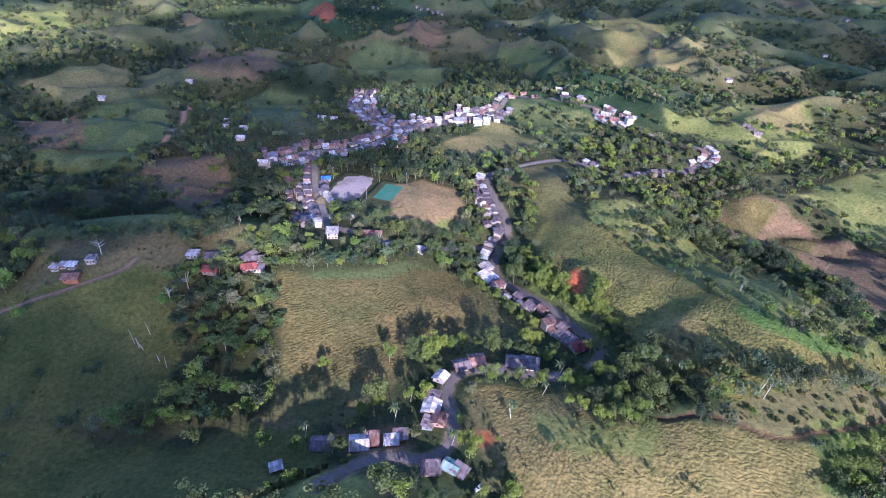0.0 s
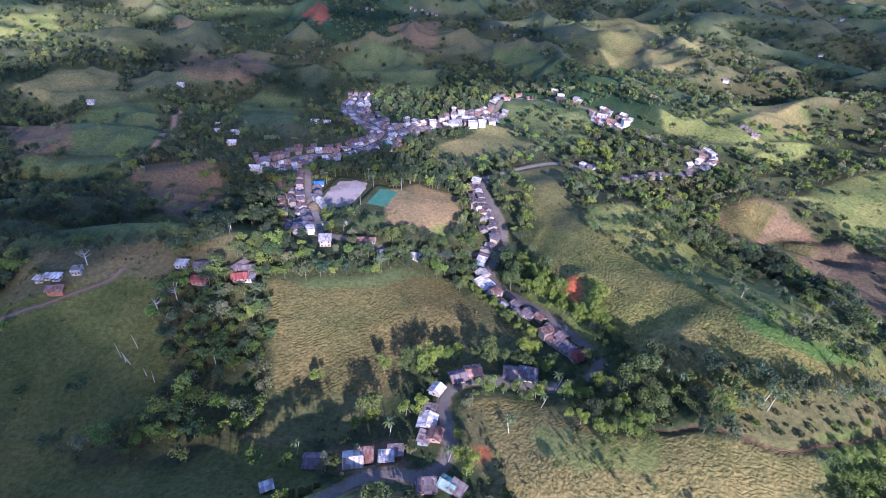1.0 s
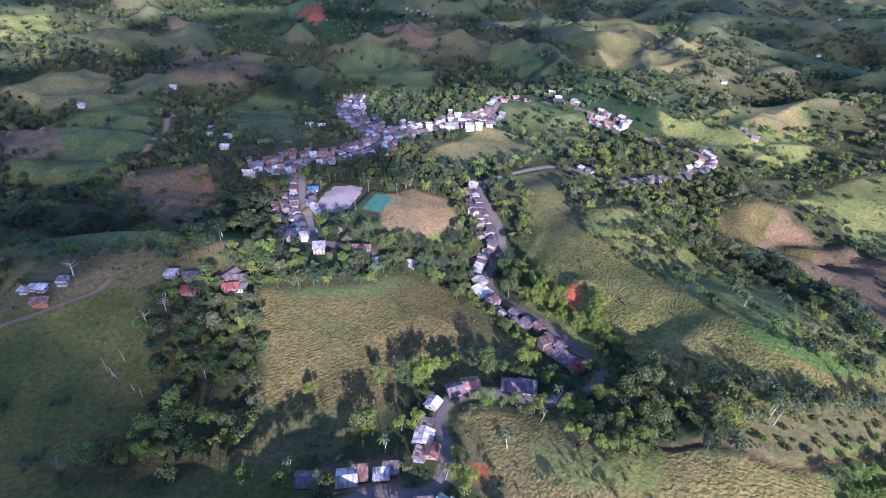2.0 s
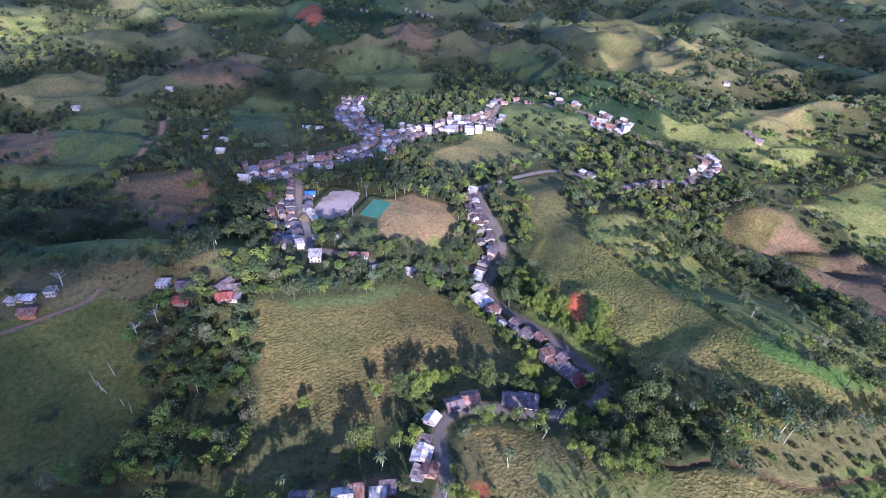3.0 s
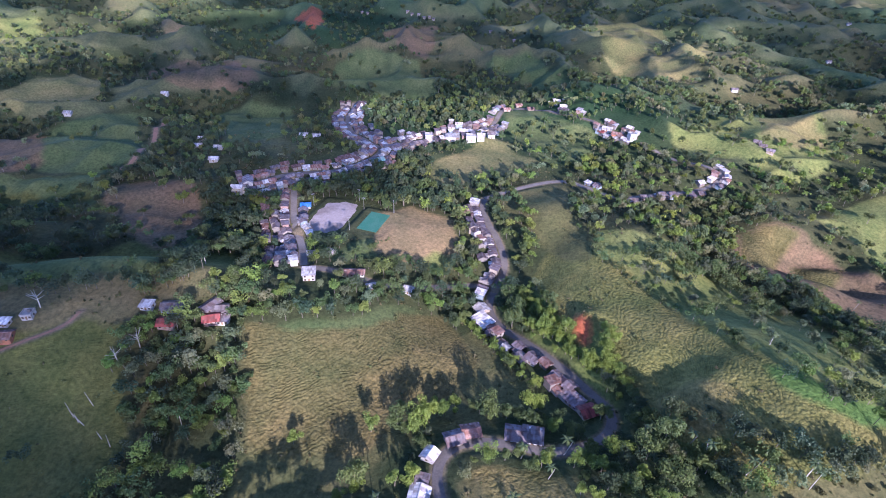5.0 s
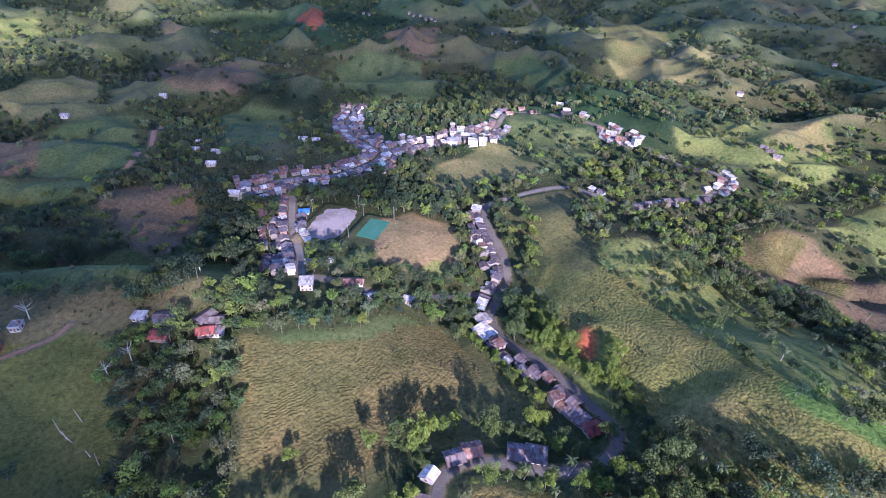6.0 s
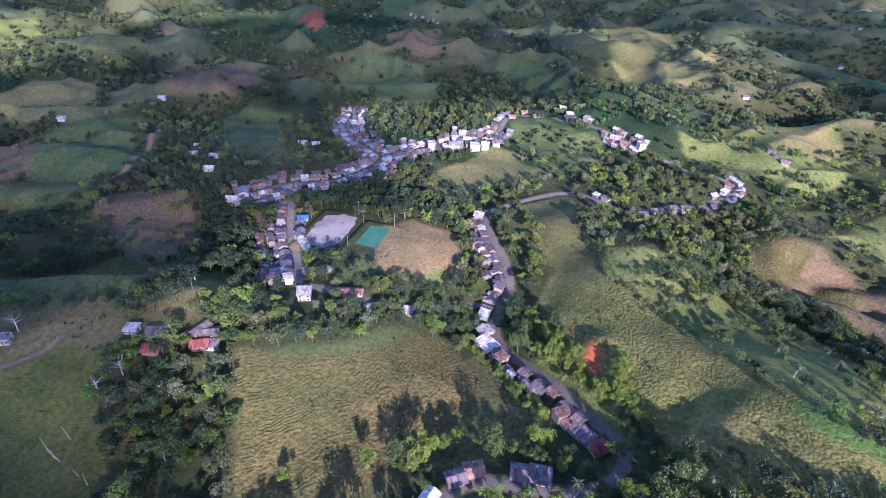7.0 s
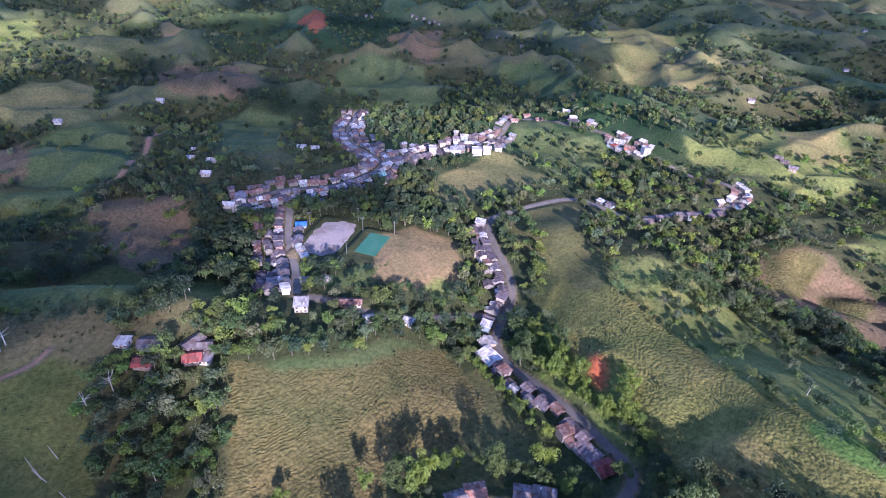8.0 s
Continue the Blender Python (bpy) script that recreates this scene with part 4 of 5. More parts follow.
def trunk_mesh(rng, tall, thick, sides=5, limbs=0, reach=2.0):
    """A tapered, slightly bent trunk with limbs."""
    def tube(a, b, r0, r1):
        a, b = Vector(a), Vector(b)
        q = (b - a).to_track_quat("Z", "Y")
        v = [tuple(a + q @ Vector((r0 * math.cos(6.283 * i / sides), r0 * math.sin(6.283 * i / sides), 0))) for i in range(sides)]
        v += [tuple(b + q @ Vector((r1 * math.cos(6.283 * i / sides), r1 * math.sin(6.283 * i / sides), 0))) for i in range(sides)]
        return v, [[i, (i + 1) % sides, sides + (i + 1) % sides, sides + i] for i in range(sides)] + [list(range(sides, 2 * sides))]
    lean = rng.normal(0, 0.04, 2) * tall
    mid, top = (lean[0], lean[1], tall * 0.55), (lean[0] * 1.6, lean[1] * 1.6, tall)
    pieces = [tube((0, 0, -0.6), mid, thick, thick * 0.75), tube(mid, top, thick * 0.75, thick * 0.35)]
    for i in range(limbs):
        a = rng.uniform(0, 6.283)
        z = tall * rng.uniform(0.55, 0.9)
        pieces.append(tube((lean[0], lean[1], z), (lean[0] + reach * math.cos(a), lean[1] + reach * math.sin(a), z + reach * rng.uniform(0.5, 1.0)), thick * 0.45, thick * 0.15))
    return joined(pieces)


def tree_shape(rng, kind):
    """Width, height, crown base and colour for a kind of tree."""
    if kind == "scrub":
        w = rng.uniform(2.2, 4.2)
        return w, w * 0.7, 0.1, LEAF["scrub"] if rng.random() < 0.6 else LEAF["bright"]
    w = rng.uniform(4.6, 8.8)
    return w, w * rng.uniform(0.75, 1.15), rng.uniform(1.2, 3.6), LEAF[kind]


# tall dark woods close to the village
DEEP = [[(-4, 402), (26, 446), (22, 516), (-20, 522), (-57, 482), (-105, 443), (-118, 426), (-44, 406)],
        [(-182, 421), (-118, 426), (-109, 318), (-158, 259), (-161, 326)], [(-119, 720), (-60, 760), (63, 740), (57, 608), (-23, 583), (-68, 581)]]


# places: x, y, kind, scale
def scatter():
    rng = np.random.default_rng(11)
    spots = []
    for low, high, half, gap in ((95, 445, 440, 5.7), (445, 840, 760, 8.0), (840, 1500, 1200, 11.5)):
        xs, ys = np.meshgrid(np.arange(-half, half, gap), np.arange(low, high, gap))
        x = xs.ravel() + rng.uniform(-0.48, 0.48, xs.size) * gap
        y = ys.ravel() + rng.uniform(-0.48, 0.48, xs.size) * gap
        seen = np.abs(x) < 0.8 * y + 110
        x, y = x[seen], y[seen]
        f, g = openness(x, y), meadow(x, y)
        chance = np.where(f >= 0, 0.0, (0.3 + 0.62 * smooth(0.34, 0.58, waves(x, y, 34, 71))) * (1 - g) + 0.03)
        for k, (kind, corners) in enumerate(FIELDS):
            if kind == "scrub":
                chance[f == k] = 0.85
            elif kind == "lush":
                chance[f == k] = 0.3
            elif kind == "grove":
                chance[f == k] = 0.22
            elif kind == "thicket":
                chance[f == k] = 0.95
            elif kind == "light":
                chance[f == k] = 0.035 if high < 600 else 0.26
            elif kind in ("dim", "green", "rust"):
                chance[f == k] = (0.1 if kind == "rust" else 0.015) if high < 850 else 0.06
        chance[within(x, y, np.array([(-159, 245), (-103, 259), (-83, 192), (-91, 160), (-141, 150), (-134, 190)])) & (f < 0)] = 0.97
        chance[within(x, y, np.array([(-4, 402), (26, 446), (22, 516), (-20, 522), (-57, 482), (-105, 443), (-118, 426), (-44, 406)])) & (f < 0)] = 0.93
        chance[within(x, y, np.array([(-182, 421), (-118, 426), (-109, 318), (-158, 259), (-161, 326)])) & (f < 0)] = 0.95
        chance[within(x, y, np.array([(-119, 695), (-60, 719), (63, 697), (57, 608), (-23, 583), (-68, 581)])) & (f < 0)] = 0.95
        chance[within(x, y, np.array([(119, 492), (184, 575), (241, 520), (247, 475), (156, 456)])) & (f < 0)] = 0.9
        chance[within(x, y, np.array([(58, 205), (101, 219), (116, 178), (138, 167), (125, 159), (102, 159), (83, 154), (64, 174)])) & (f < 0)] = 0.9
        chance[within(x, y, np.array([(-92, 164), (-10, 183), (-5, 205), (-25, 186), (-47, 160)])) & (f < 0)] = 0.1
        chance[within(x, y, np.array([(22, 180), (16, 149), (28, 127), (46, 123), (29, 151)])) & (f < 0)] = 0.45
        chance[within(x, y, np.array([(70, 622), (98, 674), (139, 619), (176, 591), (128, 509), (96, 515), (79, 587)])) & (f < 0)] = 0.3
        chance[within(x, y, np.array([(87, 605), (138, 613), (171, 590), (121, 506), (96, 515)]))] = 0.4
        chance[(x < 28) & (x > -130) & (y < 200)] *= 0.4
        chance[(np.abs(x - 88) < 5.5) & (np.abs(y - 262) < 15)] = 0
        chance[np.hypot(x + 96, y - 656) < 17] = 0
        for line, width, mat, name in ROADS:
            d = nearest(x, y, line)[0]
            chance[d < width / 2 + 2.2] = 0
            chance[(d < width / 2 + 8) & (x < 30) & (y < 205)] *= 0.25
        for a, b, l, w, turn, level in LEVELS:
            u, v = (x - a) * math.cos(turn) + (y - b) * math.sin(turn), (y - b) * math.cos(turn) - (x - a) * math.sin(turn)
            chance[(np.abs(u) < l + 5) & (np.abs(v) < w + 5)] = 0
            chance[(np.abs(x - a) < w + 4) & (y < b) & (y > b - l - 15)] = 0
        for a, b, r in TAKEN:
            chance[(x - a) ** 2 + (y - b) ** 2 < r * r] = 0
            chance[(np.abs(x - a) < 0.8 * r) & (y < b) & (y > b - r - 5)] = 0
        keep = rng.random(len(x)) < chance
        mood = waves(x, y, 50, 61)
        for a, b, m, kf in zip(x[keep], y[keep], mood[keep], f[keep]):
            if kf < 0 and any(bool(within(np.array([a]), np.array([b]), np.array(c))[0]) for c in DEEP):
                spots.append((a, b, str(rng.choice(("dark", "broad", "bright"), p=(0.72, 0.24, 0.04))), rng.uniform(0.8, 1.3)))
                continue
            cover = FIELDS[kf][0] if kf >= 0 else ""
            if cover in ("grove", "thicket"):
                kind = rng.choice(("broad", "bright", "grey", "dark"), p=(0.34, 0.22, 0.36, 0.08) if cover == "grove" else (0.2, 0.75, 0.03, 0.02))
                spots.append((a, b, str(kind), rng.uniform(0.55, 1.05) if cover == "grove" else rng.uniform(0.55, 0.9)))
                continue
            # sunlit east gets brighter leaf colours, the shaded west and far darker ones
            if kf < 0 and a > 60 and 340 < b <= 600:
                spots.append((a, b, str(rng.choice(("broad", "bright", "grey", "dark"), p=(0.44, 0.26, 0.2, 0.1))), rng.uniform(0.6, 1.1)))
                continue
            if kf < 0 and (b > 600 or (a < -110 and b > 300)):
                spots.append((a, b, str(rng.choice(("dark", "broad", "grey"), p=(0.66, 0.29, 0.05) if a < 60 else (0.4, 0.45, 0.15))), rng.uniform(0.65, 1.15)))
                continue
            kind = "scrub" if kf >= 0 and FIELDS[kf][0] == "scrub" else rng.choice(("broad", "dark", "bright", "grey"), p=(0.4, 0.47, 0.04, 0.09) if b > 560 and m < 0.75 else (0.46, 0.3, 0.14, 0.1) if m < 0.55 else (0.4, 0.12, 0.36, 0.12))
            spots.append((a, b, str(kind), rng.uniform(0.65, 1.15)))
    return spots


SPOTS = scatter()


def tree_line(corners, kind, scale, step):
    """Trees of one kind in an uneven line."""
    rng = np.random.default_rng(int(corners[0][0]) + 1000)
    for (ax, ay), (bx, by) in zip(corners, corners[1:]):
        for i in range(max(1, int(math.hypot(bx - ax, by - ay) / step))):
            t = i * step / max(1.0, math.hypot(bx - ax, by - ay))
            SPOTS.append((ax + (bx - ax) * t + rng.normal(0, 1.3), ay + (by - ay) * t + rng.normal(0, 1.6), kind, scale * rng.uniform(0.75, 1.15)))


# trees added on the southern knolls, mostly unseen, to lengthen their shade
tree_line([(-92, 104), (-60, 101), (-18, 103)], "broad", 1.1, 4.5)
tree_line([(-11, 204), (5, 218), (21, 222)], "bright", 1.15, 4.5)
tree_line([(21, 220), (40, 213), (59, 211), (74, 206)], "broad", 1.2, 6)
tree_line([(-75, 113), (-58, 123), (-41, 131), (-31, 134)], "scrub", 1.5, 3)
tree_line([(-13, 205), (-17, 225)], "broad", 1.0, 6)
tree_line([(5, 468), (32, 461), (60, 469), (87, 489)], "dark", 1.0, 7)
tree_line([(63, 167), (74, 158), (82, 153), (102, 159)], "bright", 0.7, 6)
tree_line([(141, 169), (162, 167), (187, 169), (229, 188)], "grey", 0.9, 6.5)
tree_line([(135, 333), (164, 326), (196, 335)], "broad", 0.95, 6)
tree_line([(104, 392), (113, 328), (133, 293), (151, 249), (169, 220)], "broad", 0.75, 9)
tree_line([(-278, 426), (-315, 386), (-357, 360)], "dark", 1.0, 8)
tree_line([(132, 487), (158, 512), (165, 484)], "bright", 1.1, 6)
tree_line([(133, 464), (150, 455), (168, 463)], "bright", 1.1, 6)
tree_line([(59, 268), (71, 275), (82, 277)], "bright", 0.9, 6)
tree_line([(78, 251), (87, 244), (94, 251)], "bright", 1.0, 6)
tree_line([(8, 147), (14, 162), (16, 169)], "bright", 0.7, 5)
tree_line([(-140, 154), (-131, 162), (-127, 173), (-119, 167)], "broad", 1.0, 5)
tree_line([(-129, 158), (-111, 161), (-93, 165), (-84, 181)], "bright", 0.95, 6)
tree_line([(-128, 177), (-108, 175), (-90, 184)], "bright", 1.0, 6)
tree_line([(-272, 282), (-204, 263), (-163, 273), (-136, 285)], "dark", 1.0, 7)
tree_line([(147, 336), (187, 343), (200, 312), (214, 292)], "broad", 1.05, 4.5)
tree_line([(62, 340), (66, 370), (66, 415), (57, 460)], "broad", 0.9, 4.5)
tree_line([(66, 345), (72, 375), (70, 405)], "bright", 0.8, 6)
tree_line([(20, 185), (40, 187), (62, 184)], "broad", 0.6, 8)
tree_line([(24, 287), (35, 268), (47, 248), (60, 229)], "bright", 0.62, 4.5)
tree_line([(28, 279), (40, 259), (53, 240)], "broad", 0.6, 7)
tree_line([(52, 300), (58, 285), (70, 268), (82, 249), (92, 236)], "bright", 0.75, 3.6)
tree_line([(60, 312), (66, 296), (76, 276)], "bright", 0.7, 3.6)
for x, y in ((82, 271), (96, 255), (98, 262), (96, 249), (93, 243), (100, 244), (95, 239), (99, 235), (89, 239), (78, 272), (75, 281), (74, 266), (78, 258), (100, 228), (86, 241), (70, 277), (66, 288)):
    SPOTS.append((x, y, "bright", 0.62 + 0.3 * float(lattice(x, y, 4))))
tree_line([(112, 204), (126, 198), (142, 182), (161, 173), (186, 168)], "dark", 1.05, 4.5)
tree_line([(98, 186), (124, 184), (146, 172)], "broad", 1.0, 5)
SPOTS.append((-78, 144, "bright", 0.9))
SPOTS.append((-64, 144, "bright", 0.9))
SPOTS.append((-31, 175, "bright", 0.9))
SPOTS.append((-13, 176, "bright", 0.9))
SPOTS.append((-38, 170, "bright", 0.9))
SPOTS.append((-63, 197, "bright", 0.9))
SPOTS.append((-27, 205, "bright", 0.9))
SPOTS.append((79, 143, "broad", 0.55))
SPOTS.append((70, 147, "broad", 0.55))
SPOTS.append((77, 131, "broad", 0.55))
SPOTS.append((107, 123, "broad", 0.55))
SPOTS.append((74, 138, "broad", 0.55))
SPOTS.append((91, 129, "broad", 0.55))
SPOTS.append((36, 162, "broad", 0.55))
SPOTS.append((54, 139, "broad", 0.55))
SPOTS.append((172, 179, "broad", 0.55))
SPOTS.append((206, 188, "broad", 0.55))

# nothing grows through a house or on a road
lone_x, lone_y = np.array([s[0] for s in SPOTS]), np.array([s[1] for s in SPOTS])
clear = np.ones(len(SPOTS), bool)
for a, b, r in TAKEN:
    clear &= (lone_x - a) ** 2 + (lone_y - b) ** 2 > (0.9 * r + 0.6) ** 2
for line, width, mat, name in ROADS:
    clear &= nearest(lone_x, lone_y, line)[0] > width / 2 + 1.2
SPOTS = [s for s, free in zip(SPOTS, clear) if free]

close = sorted(SPOTS, key=lambda s: math.hypot(s[0] - 34, s[1] - 203))[:300]
chosen = set(id(s) for s in close)
rng = np.random.default_rng(5)
WORDS = {"broad": "broad green tree with a rounded leafy crown", "bright": "bright yellow-green leafy tree in the sun", "dark": "dark green dense tree", "grey": "pale grey-green tree with a thin crown", "scrub": "low straggly bush on rough ground"}
protos = {}
for kind in WORDS:
    for version in range(5):
        w, h, base, colour = tree_shape(rng, kind)
        thing = new("bush" if kind == "scrub" else "tree")
        tagged(thing, WORDS[kind], "bush" if kind == "scrub" else "tree", "trees of the valley")
        v, f = crown(rng, w, h, base, 240 if kind == "scrub" else 820, 0.56 if kind != "scrub" else 0.45, 4 if kind == "scrub" else 11)
        part("trunk", *trunk_mesh(rng, base + h * 0.55, 0.2 if kind != "scrub" else 0.07, 6, 4, w * 0.28), PALE_BARK if kind == "grey" else BARK, thing)
        part("crown", v, f, FOLIAGE, thing, tint=np.tile(colour, (len(v), 1)))
        protos.setdefault(kind, []).append([thing, False])
for x, y, kind, scale in close:
    entry = protos[kind][rng.integers(0, 5)]
    m = pose(x, y, float(ground(x, y)[0]), 0, 0, rng.uniform(0, 360)) @ Matrix.Diagonal((scale, scale, scale * rng.uniform(0.85, 1.2), 1))
    if entry[1]:
        copy_thing(entry[0], m)
    else:
        entry[0].matrix_basis, entry[1] = m, True
for entries in protos.values():
    for thing, used in entries:
        if not used:
            for o in (*thing.children_recursive, thing):
                bpy.data.objects.remove(o)


def woodland(name, spots, leaves, size, lobes, label):
    """Trees beyond counting, as one mass of leaf clumps and trunks."""
    forms = {}
    rng = np.random.default_rng(len(spots))
    for kind in WORDS:
        for version in range(6):
            w, h, base, colour = tree_shape(rng, kind)
            v, f = crown(rng, w, h, base, leaves, size * (0.6 if kind == "scrub" else 1), lobes)
            tv, tf = trunk_mesh(rng, base + h * 0.5, 0.2, 3)
            forms.setdefault(kind, []).append((v, np.array(colour), np.array(tv), [q for q in tf if len(q) == 4]))
    xs, ys = np.array([s[0] for s in spots]), np.array([s[1] for s in spots])
    zs = ground(xs, ys)
    V, F, S, C, n = [], [], [], [], 0
    for (x, y, kind, scale), z in zip(spots, zs):
        v, colour, tv, tf = forms[kind][rng.integers(0, 6)]
        a = rng.uniform(0, 6.283)
        turn = np.array(((math.cos(a), math.sin(a), 0), (-math.sin(a), math.cos(a), 0), (0, 0, rng.uniform(0.85, 1.2)))) * scale
        at = np.array((x, y, z))
        both = np.r_[v, tv] @ turn + at
        tone = colour * rng.uniform(0.7, 1.35) * np.array((rng.uniform(0.85, 1.2), 1, rng.uniform(0.9, 1.1)))
        V.append(both)
        C.append(np.tile(tone, (len(both), 1)))
        F.append(np.r_[np.arange(len(v)).reshape(-1, 4), np.array(tf) + len(v)] + n)
        S.append(np.r_[np.zeros(len(v) // 4, int), np.ones(len(tf), int)])
        n += len(both)
    ob = mesh_object(name, np.concatenate(V), np.concatenate(F), [FOLIAGE, BARK], np.concatenate(S), np.concatenate(C))
    tagged(ob, label, "woodland", kind="stuff")


rest = [s for s in SPOTS if id(s) not in chosen]
woodland("near_woodland", [s for s in rest if s[1] <= 350], 330, 0.76, 10, "green leafy trees filling the hollows between pastures")
woodland("village_woodland", [s for s in rest if 350 < s[1] <= 580], 150, 1.1, 8, "dense dark green trees round the village")
woodland("far_woodland", [s for s in rest if s[1] > 580], 56, 1.8, 6, "distant woods along the valleys of the hills")


# ---- sports ground ----
def slab(name, x, y, a, b, turn, mat, label, lift=0.05, thick=0.35, rough=0.0):
    """A levelled slab with a slightly uneven edge."""
    ring = []
    for i in range(48):
        t = i / 48 * 4
        s, f = int(t), t - int(t)
        u, v = ((-a + 2 * a * f, -b), (a, -b + 2 * b * f), (a - 2 * a * f, b), (-a, b - 2 * b * f))[s]
        if rough:
            k = (1 - 0.2 * (abs(u) / a) ** 3 * (abs(v) / b) ** 3) * (1 + rough * (noise.noise(Vector((u * 0.15, v * 0.15, 3))) - 0.1))
            u, v = u * k, v * k
        ring.append((u, v))
    verts = [(u, v, z) for z in (0, -thick) for u, v in ring]
    faces = [list(range(48))] + [[i, i + 48, (i + 1) % 48 + 48, (i + 1) % 48] for i in range(48)]
    ob = mesh_object(name, verts, faces, [mat])
    ob.matrix_basis = pose(x, y, float(ground(x, y)[0]) + lift, 0, 0, turn)
    return tagged(ob, label, "sports ground", kind="structure")


slab("pitch", -80, 391, 23, 14, 74, SAND, "dusty pale sand football pitch", rough=0.22)
slab("court", -47, 380, 13, 7.8, 72, COURT, "painted green concrete sports court", 0.15)


def flood_light(x, y, turn):
    thing = new("flood_light")
    tagged(thing, "tall grey steel floodlight pole beside the pitch", "floodlight", "floodlights of the sports ground")
    pieces = [([(r * math.cos(6.283 * i / 8), r * math.sin(6.283 * i / 8), z) for z, r in ((-0.5, 0.2), (11, 0.11)) for i in range(8)], [[i, (i + 1) % 8, 8 + (i + 1) % 8, 8 + i] for i in range(8)])]
    part("pole", *joined(pieces), STEEL, thing)
    arm = part("crossarm", *box(-1.2, 1.2, -0.08, 0.08, 10.6, 10.8), STEEL, thing)
    for s in (-0.95, 0.95):
        part("lamp", *box(s - 0.3, s + 0.3, -0.45, -0.1, 10.3, 10.75), CONCRETE, arm)
    thing.matrix_basis = pose(x, y, float(ground(x, y)[0]), 0, 0, turn)
    return thing


first = flood_light(-99, 411, 30)
for x, y, turn in ((-63, 416, -30), (-63, 367, 200), (-92, 364, 150), (-33, 394, -80), (-57, 400, 0)):
    copy_thing(first, pose(x, y, float(ground(x, y)[0]), 0, 0, turn))


# ---- the church ----
def church(x, y, turn):
    thing = new("church")
    tagged(thing, "small white church with a gabled front and brown roof", "church")
    w, d, h, rise = 11, 18, 7.5, 3.8
    a, b = w / 2, d / 2
    v = [(-a, -b, -2), (a, -b, -2), (a, b, -2), (-a, b, -2), (-a, -b, h), (a, -b, h), (a, b, h), (-a, b, h), (0, -b, h + rise), (0, b, h + rise)]
    part("wall", v, [[0, 1, 5, 8, 4], [1, 2, 6, 5], [2, 3, 7, 9, 6], [3, 0, 4, 7]], PLASTER[0], thing)
    part("roof", [(-a - 0.5, -b - 0.2, h - 0.35), (0, -b - 0.2, h + rise + 0.05), (a + 0.5, -b - 0.2, h - 0.35), (-a - 0.5, b + 0.4, h - 0.35), (0, b + 0.4, h + rise + 0.05), (a + 0.5, b + 0.4, h - 0.35),
                  (-a - 0.5, -b - 0.2, h - 0.2), (0, -b - 0.2, h + rise + 0.25), (a + 0.5, -b - 0.2, h - 0.2), (-a - 0.5, b + 0.4, h - 0.2), (0, b + 0.4, h + rise + 0.25), (a + 0.5, b + 0.4, h - 0.2)],
         [[6, 7, 10, 9], [7, 8, 11, 10], [3, 4, 1, 0], [4, 5, 2, 1], [0, 1, 7, 6], [1, 2, 8, 7], [9, 10, 4, 3], [10, 11, 5, 4], [0, 6, 9, 3], [2, 5, 11, 8]], SHEET[2], thing)
    front = part("gable_front", *joined([([(-a - 0.3, -b - 0.5, -2), (a + 0.3, -b - 0.5, -2), (a + 0.3, -b - 0.5, h), (1.6, -b - 0.5, h + rise + 0.4), (1.6, -b - 0.5, h + rise + 2.6), (0, -b - 0.5, h + rise + 3.6), (-1.6, -b - 0.5, h + rise + 2.6), (-1.6, -b - 0.5, h + rise + 0.4), (-a - 0.3, -b - 0.5, h),
                                          (-a - 0.3, -b - 0.21, -2), (a + 0.3, -b - 0.21, -2), (a + 0.3, -b - 0.21, h), (1.6, -b - 0.21, h + rise + 0.4), (1.6, -b - 0.21, h + rise + 2.6), (0, -b - 0.21, h + rise + 3.6), (-1.6, -b - 0.21, h + rise + 2.6), (-1.6, -b - 0.21, h + rise + 0.4), (-a - 0.3, -b - 0.21, h)],
                                         [list(range(9)), list(range(17, 8, -1))] + [[i, 9 + i, 9 + (i + 1) % 9, (i + 1) % 9] for i in range(9)])]), PLASTER[0], thing)
    part("door", *box(-1.1, 1.1, -b - 0.58, -b - 0.5, 0, 3.2), TIMBER, front)
    for s in (-2.8, 2.8):
        window(front, s, -b - 0.5, 3.2, 0)
    part("bell_opening", *box(-0.6, 0.6, -b - 0.53, -b - 0.5, h + rise + 0.9, h + rise + 2.4), TIMBER, front)
    thing.matrix_basis = pose(x, y, float(ground(x, y)[0]) + 0.3, 0, 0, turn)


church(-96, 656, 12)


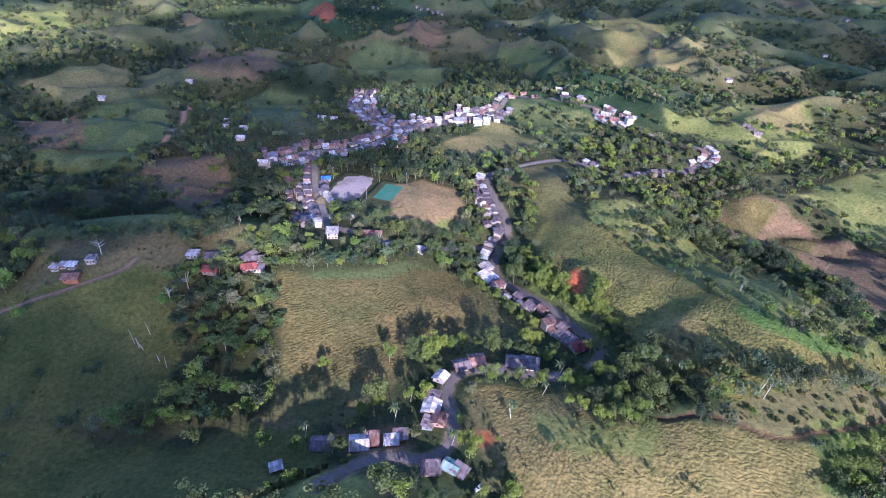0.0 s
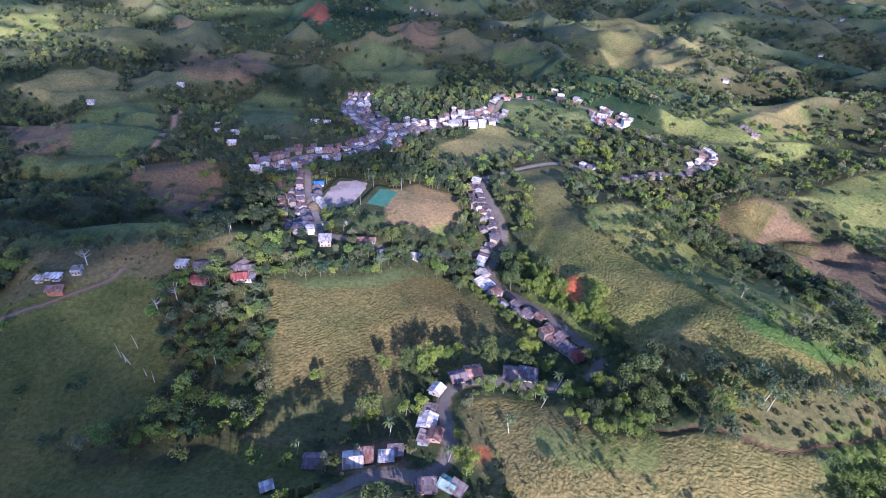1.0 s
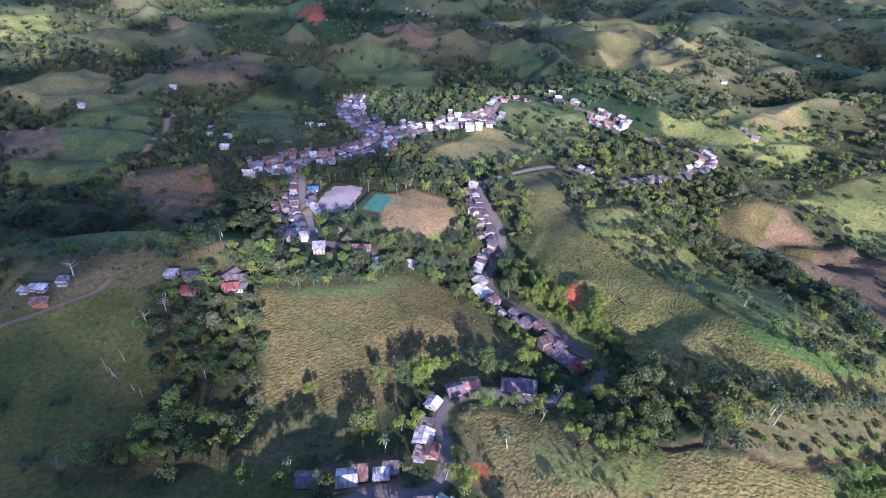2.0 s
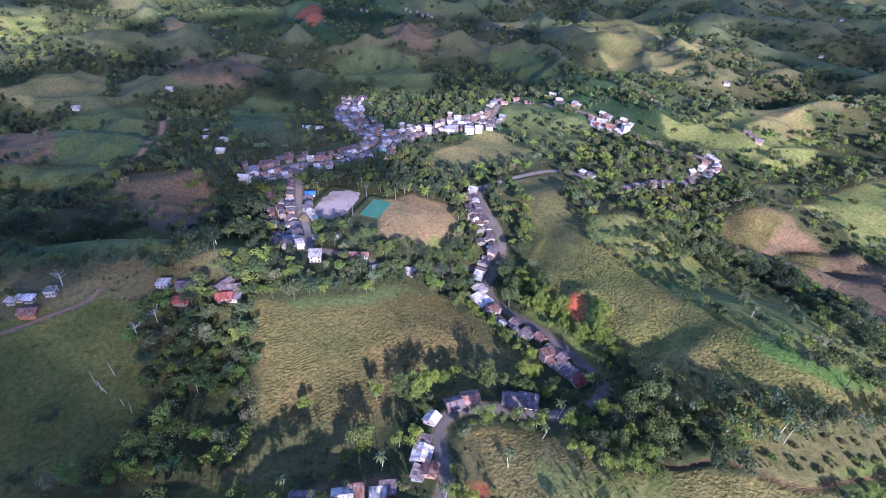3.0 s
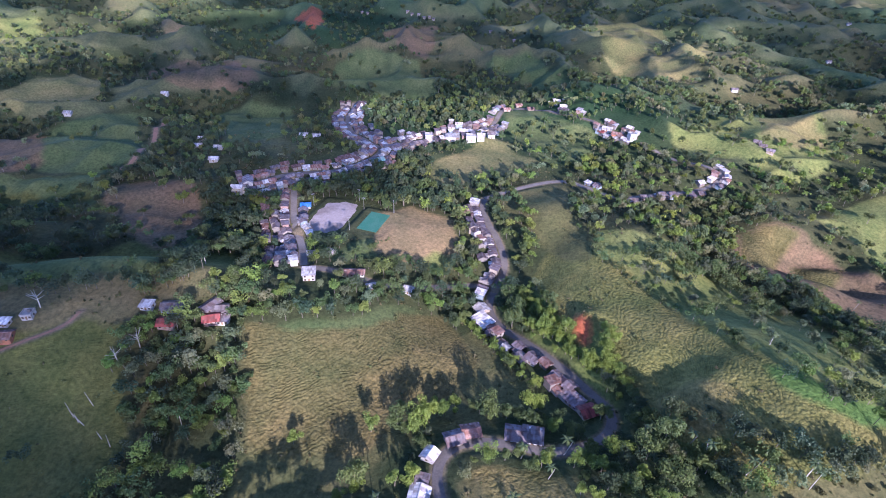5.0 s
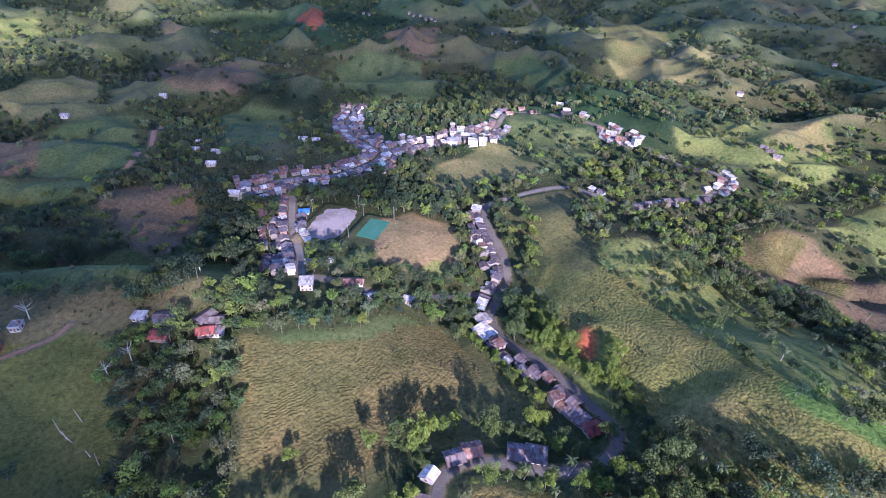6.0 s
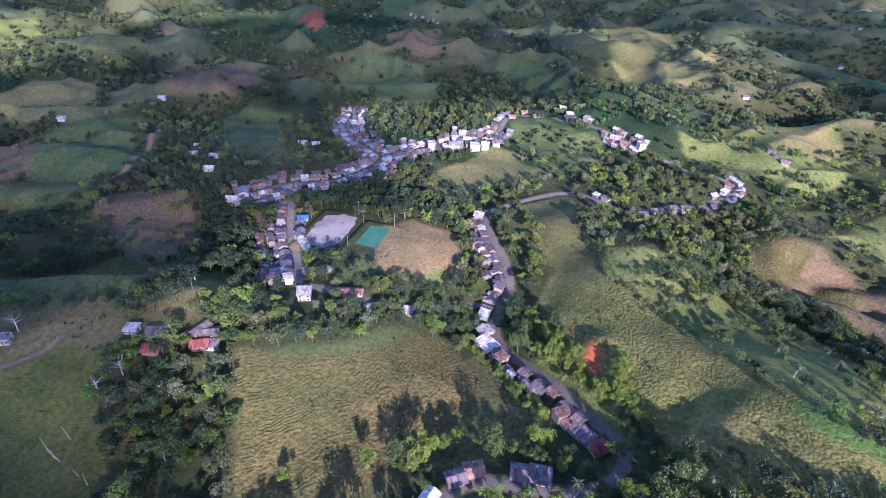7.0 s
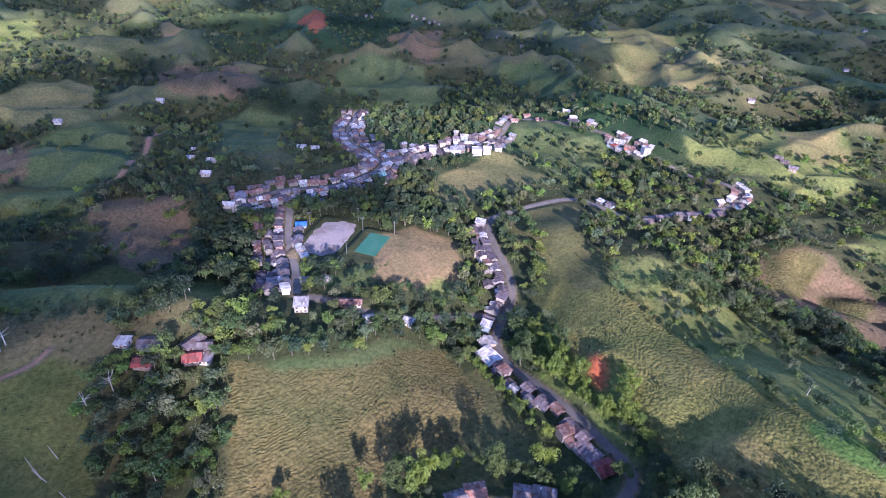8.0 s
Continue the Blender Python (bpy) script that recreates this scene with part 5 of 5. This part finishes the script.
# ---- tussocks and small bushes over the pastures ----
def tussocks():
    rng = np.random.default_rng(23)
    x = rng.uniform(-300, 420, 60000)
    y = rng.uniform(110, 560, 60000)
    f = openness(x, y)
    lots = {"hillgrass": 0.16, "light": 0.2, "strawgrass": 0.12, "dim": 0.06, "olive": 0.1, "dry": 0.05, "scrub": 0.5, "lush": 0.5, "green": 0.1, "ochre": 0.04, "tan": 0.05, "brown": 0.06}
    chance = np.array([lots.get(FIELDS[k][0], 0.0) if k >= 0 else 0.25 for k in f]) * smooth(0.35, 0.6, waves(x, y, 28, 91)) * (0.3 + smooth(0.5, 0.7, waves(x, y, 6, 92)))
    for line, width, mat, name in ROADS:
        chance[nearest(x, y, line)[0] < width / 2 + 0.8] = 0
    for a, b, r in TAKEN:
        chance[(x - a) ** 2 + (y - b) ** 2 < r * r] = 0
    for a, b, l, w, turn, level in LEVELS:
        chance[np.hypot(x - a, y - b) < l + 1] = 0
    keep = rng.random(len(x)) < chance
    x, y = x[keep], y[keep]
    z = ground(x, y)
    forms = [crown(rng, 1.5, 0.9, 0.0, 14, 0.5, 2)[0] for _ in range(8)]
    V, C = [], []
    for a, b, c in zip(x, y, z):
        v = forms[rng.integers(0, 8)]
        V.append(v * rng.uniform(0.5, 1.7) + np.array((a, b, c - 0.12)))
        C.append(np.tile(np.array(((0.13, 0.15, 0.06), (0.08, 0.1, 0.045), (0.17, 0.15, 0.08))[rng.integers(0, 3)]) * rng.uniform(0.75, 1.25), (len(v), 1)))
    V = np.concatenate(V)
    tagged(mesh_object("tussocks", V, np.arange(len(V)).reshape(-1, 4), [FOLIAGE], None, np.concatenate(C)), "rough grass tussocks and low bushes over the pastures", "grass", kind="stuff")


tussocks()


# ---- palms, bare trunks and parked cars ----
PALMS = [(43, 187), (63, 190), (120, 181), (131, 171), (-34, 154), (-20, 164), (116, 189), (151, 167), (53, 175), (174, 241), (280, 313), (36, 160), (101, 196), (8, 147), (-62, 153)]
POLES = [(-158, 205), (-161, 197), (-158, 196), (-148, 191), (-143, 188), (-164, 199), (151, 163), (-117, 202)]
BARE = [(-148, 235), (-154, 225), (-204, 250), (-140, 303)]
CARS = [(133, 680), (138, 683), (142, 675), (148, 677), (138, 666), (-4, 137), (20, 126)]


def frond_mesh(length):
    """A drooping palm leaf: a folded blade along a bent rib."""
    verts, faces = [], []
    for i in range(6):
        t = i / 5
        x, z = length * t * (1 - 0.15 * t), length * (0.35 * t - 0.75 * t * t)
        w = 0.42 * math.sin(math.pi * (0.12 + 0.86 * t))
        verts += [(x, -w, z - 0.18 * w), (x, 0, z + 0.05), (x, w, z - 0.18 * w)]
    for i in range(5):
        a = 3 * i
        faces += [[a, a + 3, a + 4, a + 1], [a + 1, a + 4, a + 5, a + 2]]
    return verts, faces


def palm(x, y, tall):
    thing = new("palm_tree")
    tagged(thing, "slender palm tree with a pale trunk and drooping fronds", "palm tree", "palms of the valley")
    part("trunk", *trunk_mesh(np.random.default_rng(3), tall, 0.2, 7), PALE_BARK, thing)
    v, f = frond_mesh(3.2)
    first = None
    for i in range(11):
        if first is None:
            first = part("frond", v, f, FOLIAGE, thing, tint=np.tile((0.1, 0.14, 0.06), (len(v), 1)))
            leaf = first
        else:
            leaf = new("frond", first.data)
            leaf.parent = thing
        leaf.matrix_basis = pose(0.1, 0.1, tall - 0.1, 0, -22 + 26 * (i % 3), i * 360 / 11 + 7 * (i % 2))
    thing.matrix_basis = pose(x, y, float(ground(x, y)[0]))
    return thing


rng = np.random.default_rng(31)
first_palm = palm(*PALMS[0], 9.5)
for x, y in PALMS[1:]:
    s = rng.uniform(0.7, 1.25)
    copy_thing(first_palm, pose(x, y, float(ground(x, y)[0]), 0, 0, rng.uniform(0, 360)) @ Matrix.Diagonal((s, s, s, 1)))
for x, y in POLES:
    v, f = trunk_mesh(rng, rng.uniform(7, 12), 0.19, 7)
    ob = mesh_object("bare_trunk", v, f, [PALE_BARK])
    ob.matrix_basis = pose(x, y, float(ground(x, y)[0]), rng.uniform(-7, 7), rng.uniform(-7, 7), 0)
    tagged(ob, "tall dead pale tree trunk standing without branches", "dead tree", "dead trunks in the pasture")
for x, y in BARE:
    thing = new("leafless_tree")
    tagged(thing, "leafless pale grey tree with spreading bare branches", "dead tree", "leafless trees")
    part("trunk", *trunk_mesh(rng, 6.5, 0.24, 7, 9, 3.0), PALE_BARK, thing)
    part("branches", *joined([trunk_mesh(rng, 3.5, 0.07, 5, 4, 1.3)]), PALE_BARK, thing).matrix_basis = pose(0.3, 0, 5.2, 20, 12, 0)
    thing.matrix_basis = pose(x, y, float(ground(x, y)[0])) @ Matrix.Diagonal((1.35, 1.35, 1.35, 1))


def car(paint, label):
    thing = new("car")
    tagged(thing, label, "car", "parked cars")
    def loft(rings):
        verts = [p for ring in rings for p in ring]
        n = len(rings[0])
        faces = [[i * n + j, i * n + (j + 1) % n, (i + 1) * n + (j + 1) % n, (i + 1) * n + j] for i in range(len(rings) - 1) for j in range(n)]
        return verts, faces + [list(range(n))[::-1], [len(verts) - n + j for j in range(n)]]
    section = lambda x, w, z0, z1: [(x, -w, z0), (x, w, z0), (x, w * 1.02, (z0 + z1) / 2), (x, w * 0.92, z1), (x, -w * 0.92, z1), (x, -w * 1.02, (z0 + z1) / 2)]
    part("body", *loft([section(-2.1, 0.75, 0.4, 0.8), section(-1.8, 0.84, 0.3, 0.95), section(1.3, 0.84, 0.3, 0.95), section(2.1, 0.74, 0.4, 0.75)]), paint, thing)
    part("cabin", *loft([section(-1.6, 0.72, 0.95, 1.0), section(-1.2, 0.68, 0.95, 1.45), section(0.3, 0.68, 0.95, 1.45), section(0.95, 0.72, 0.95, 1.0)]), GLASS, thing)
    part("roof", *box(-1.15, 0.25, -0.62, 0.62, 1.45, 1.49), paint, thing)
    for x in (-1.3, 1.3):
        for s in (-0.85, 0.85):
            ring = [[(x + 0.32 * math.cos(6.283 * i / 14), s + d, 0.32 + 0.32 * math.sin(6.283 * i / 14)) for i in range(14)] for d in (-0.09, 0.09)]
            part("wheel", *loft(ring), TYRE, thing)
    return thing


TYRE = worn_material("tyre_rubber", (0.03, 0.03, 0.03), (0.05, 0.05, 0.045))
WHITE_PAINT = worn_material("white_car_paint", (0.75, 0.75, 0.74), (0.65, 0.64, 0.62), 0.3)
first_car = car(WHITE_PAINT, "small white car parked on the bare verge")
for i, (x, y) in enumerate(CARS):
    m = pose(x, y, float(ground(x, y)[0]) + 0.02, 0, 0, 37 * i)
    if i:
        copy_thing(first_car, m)
    else:
        first_car.matrix_basis = m
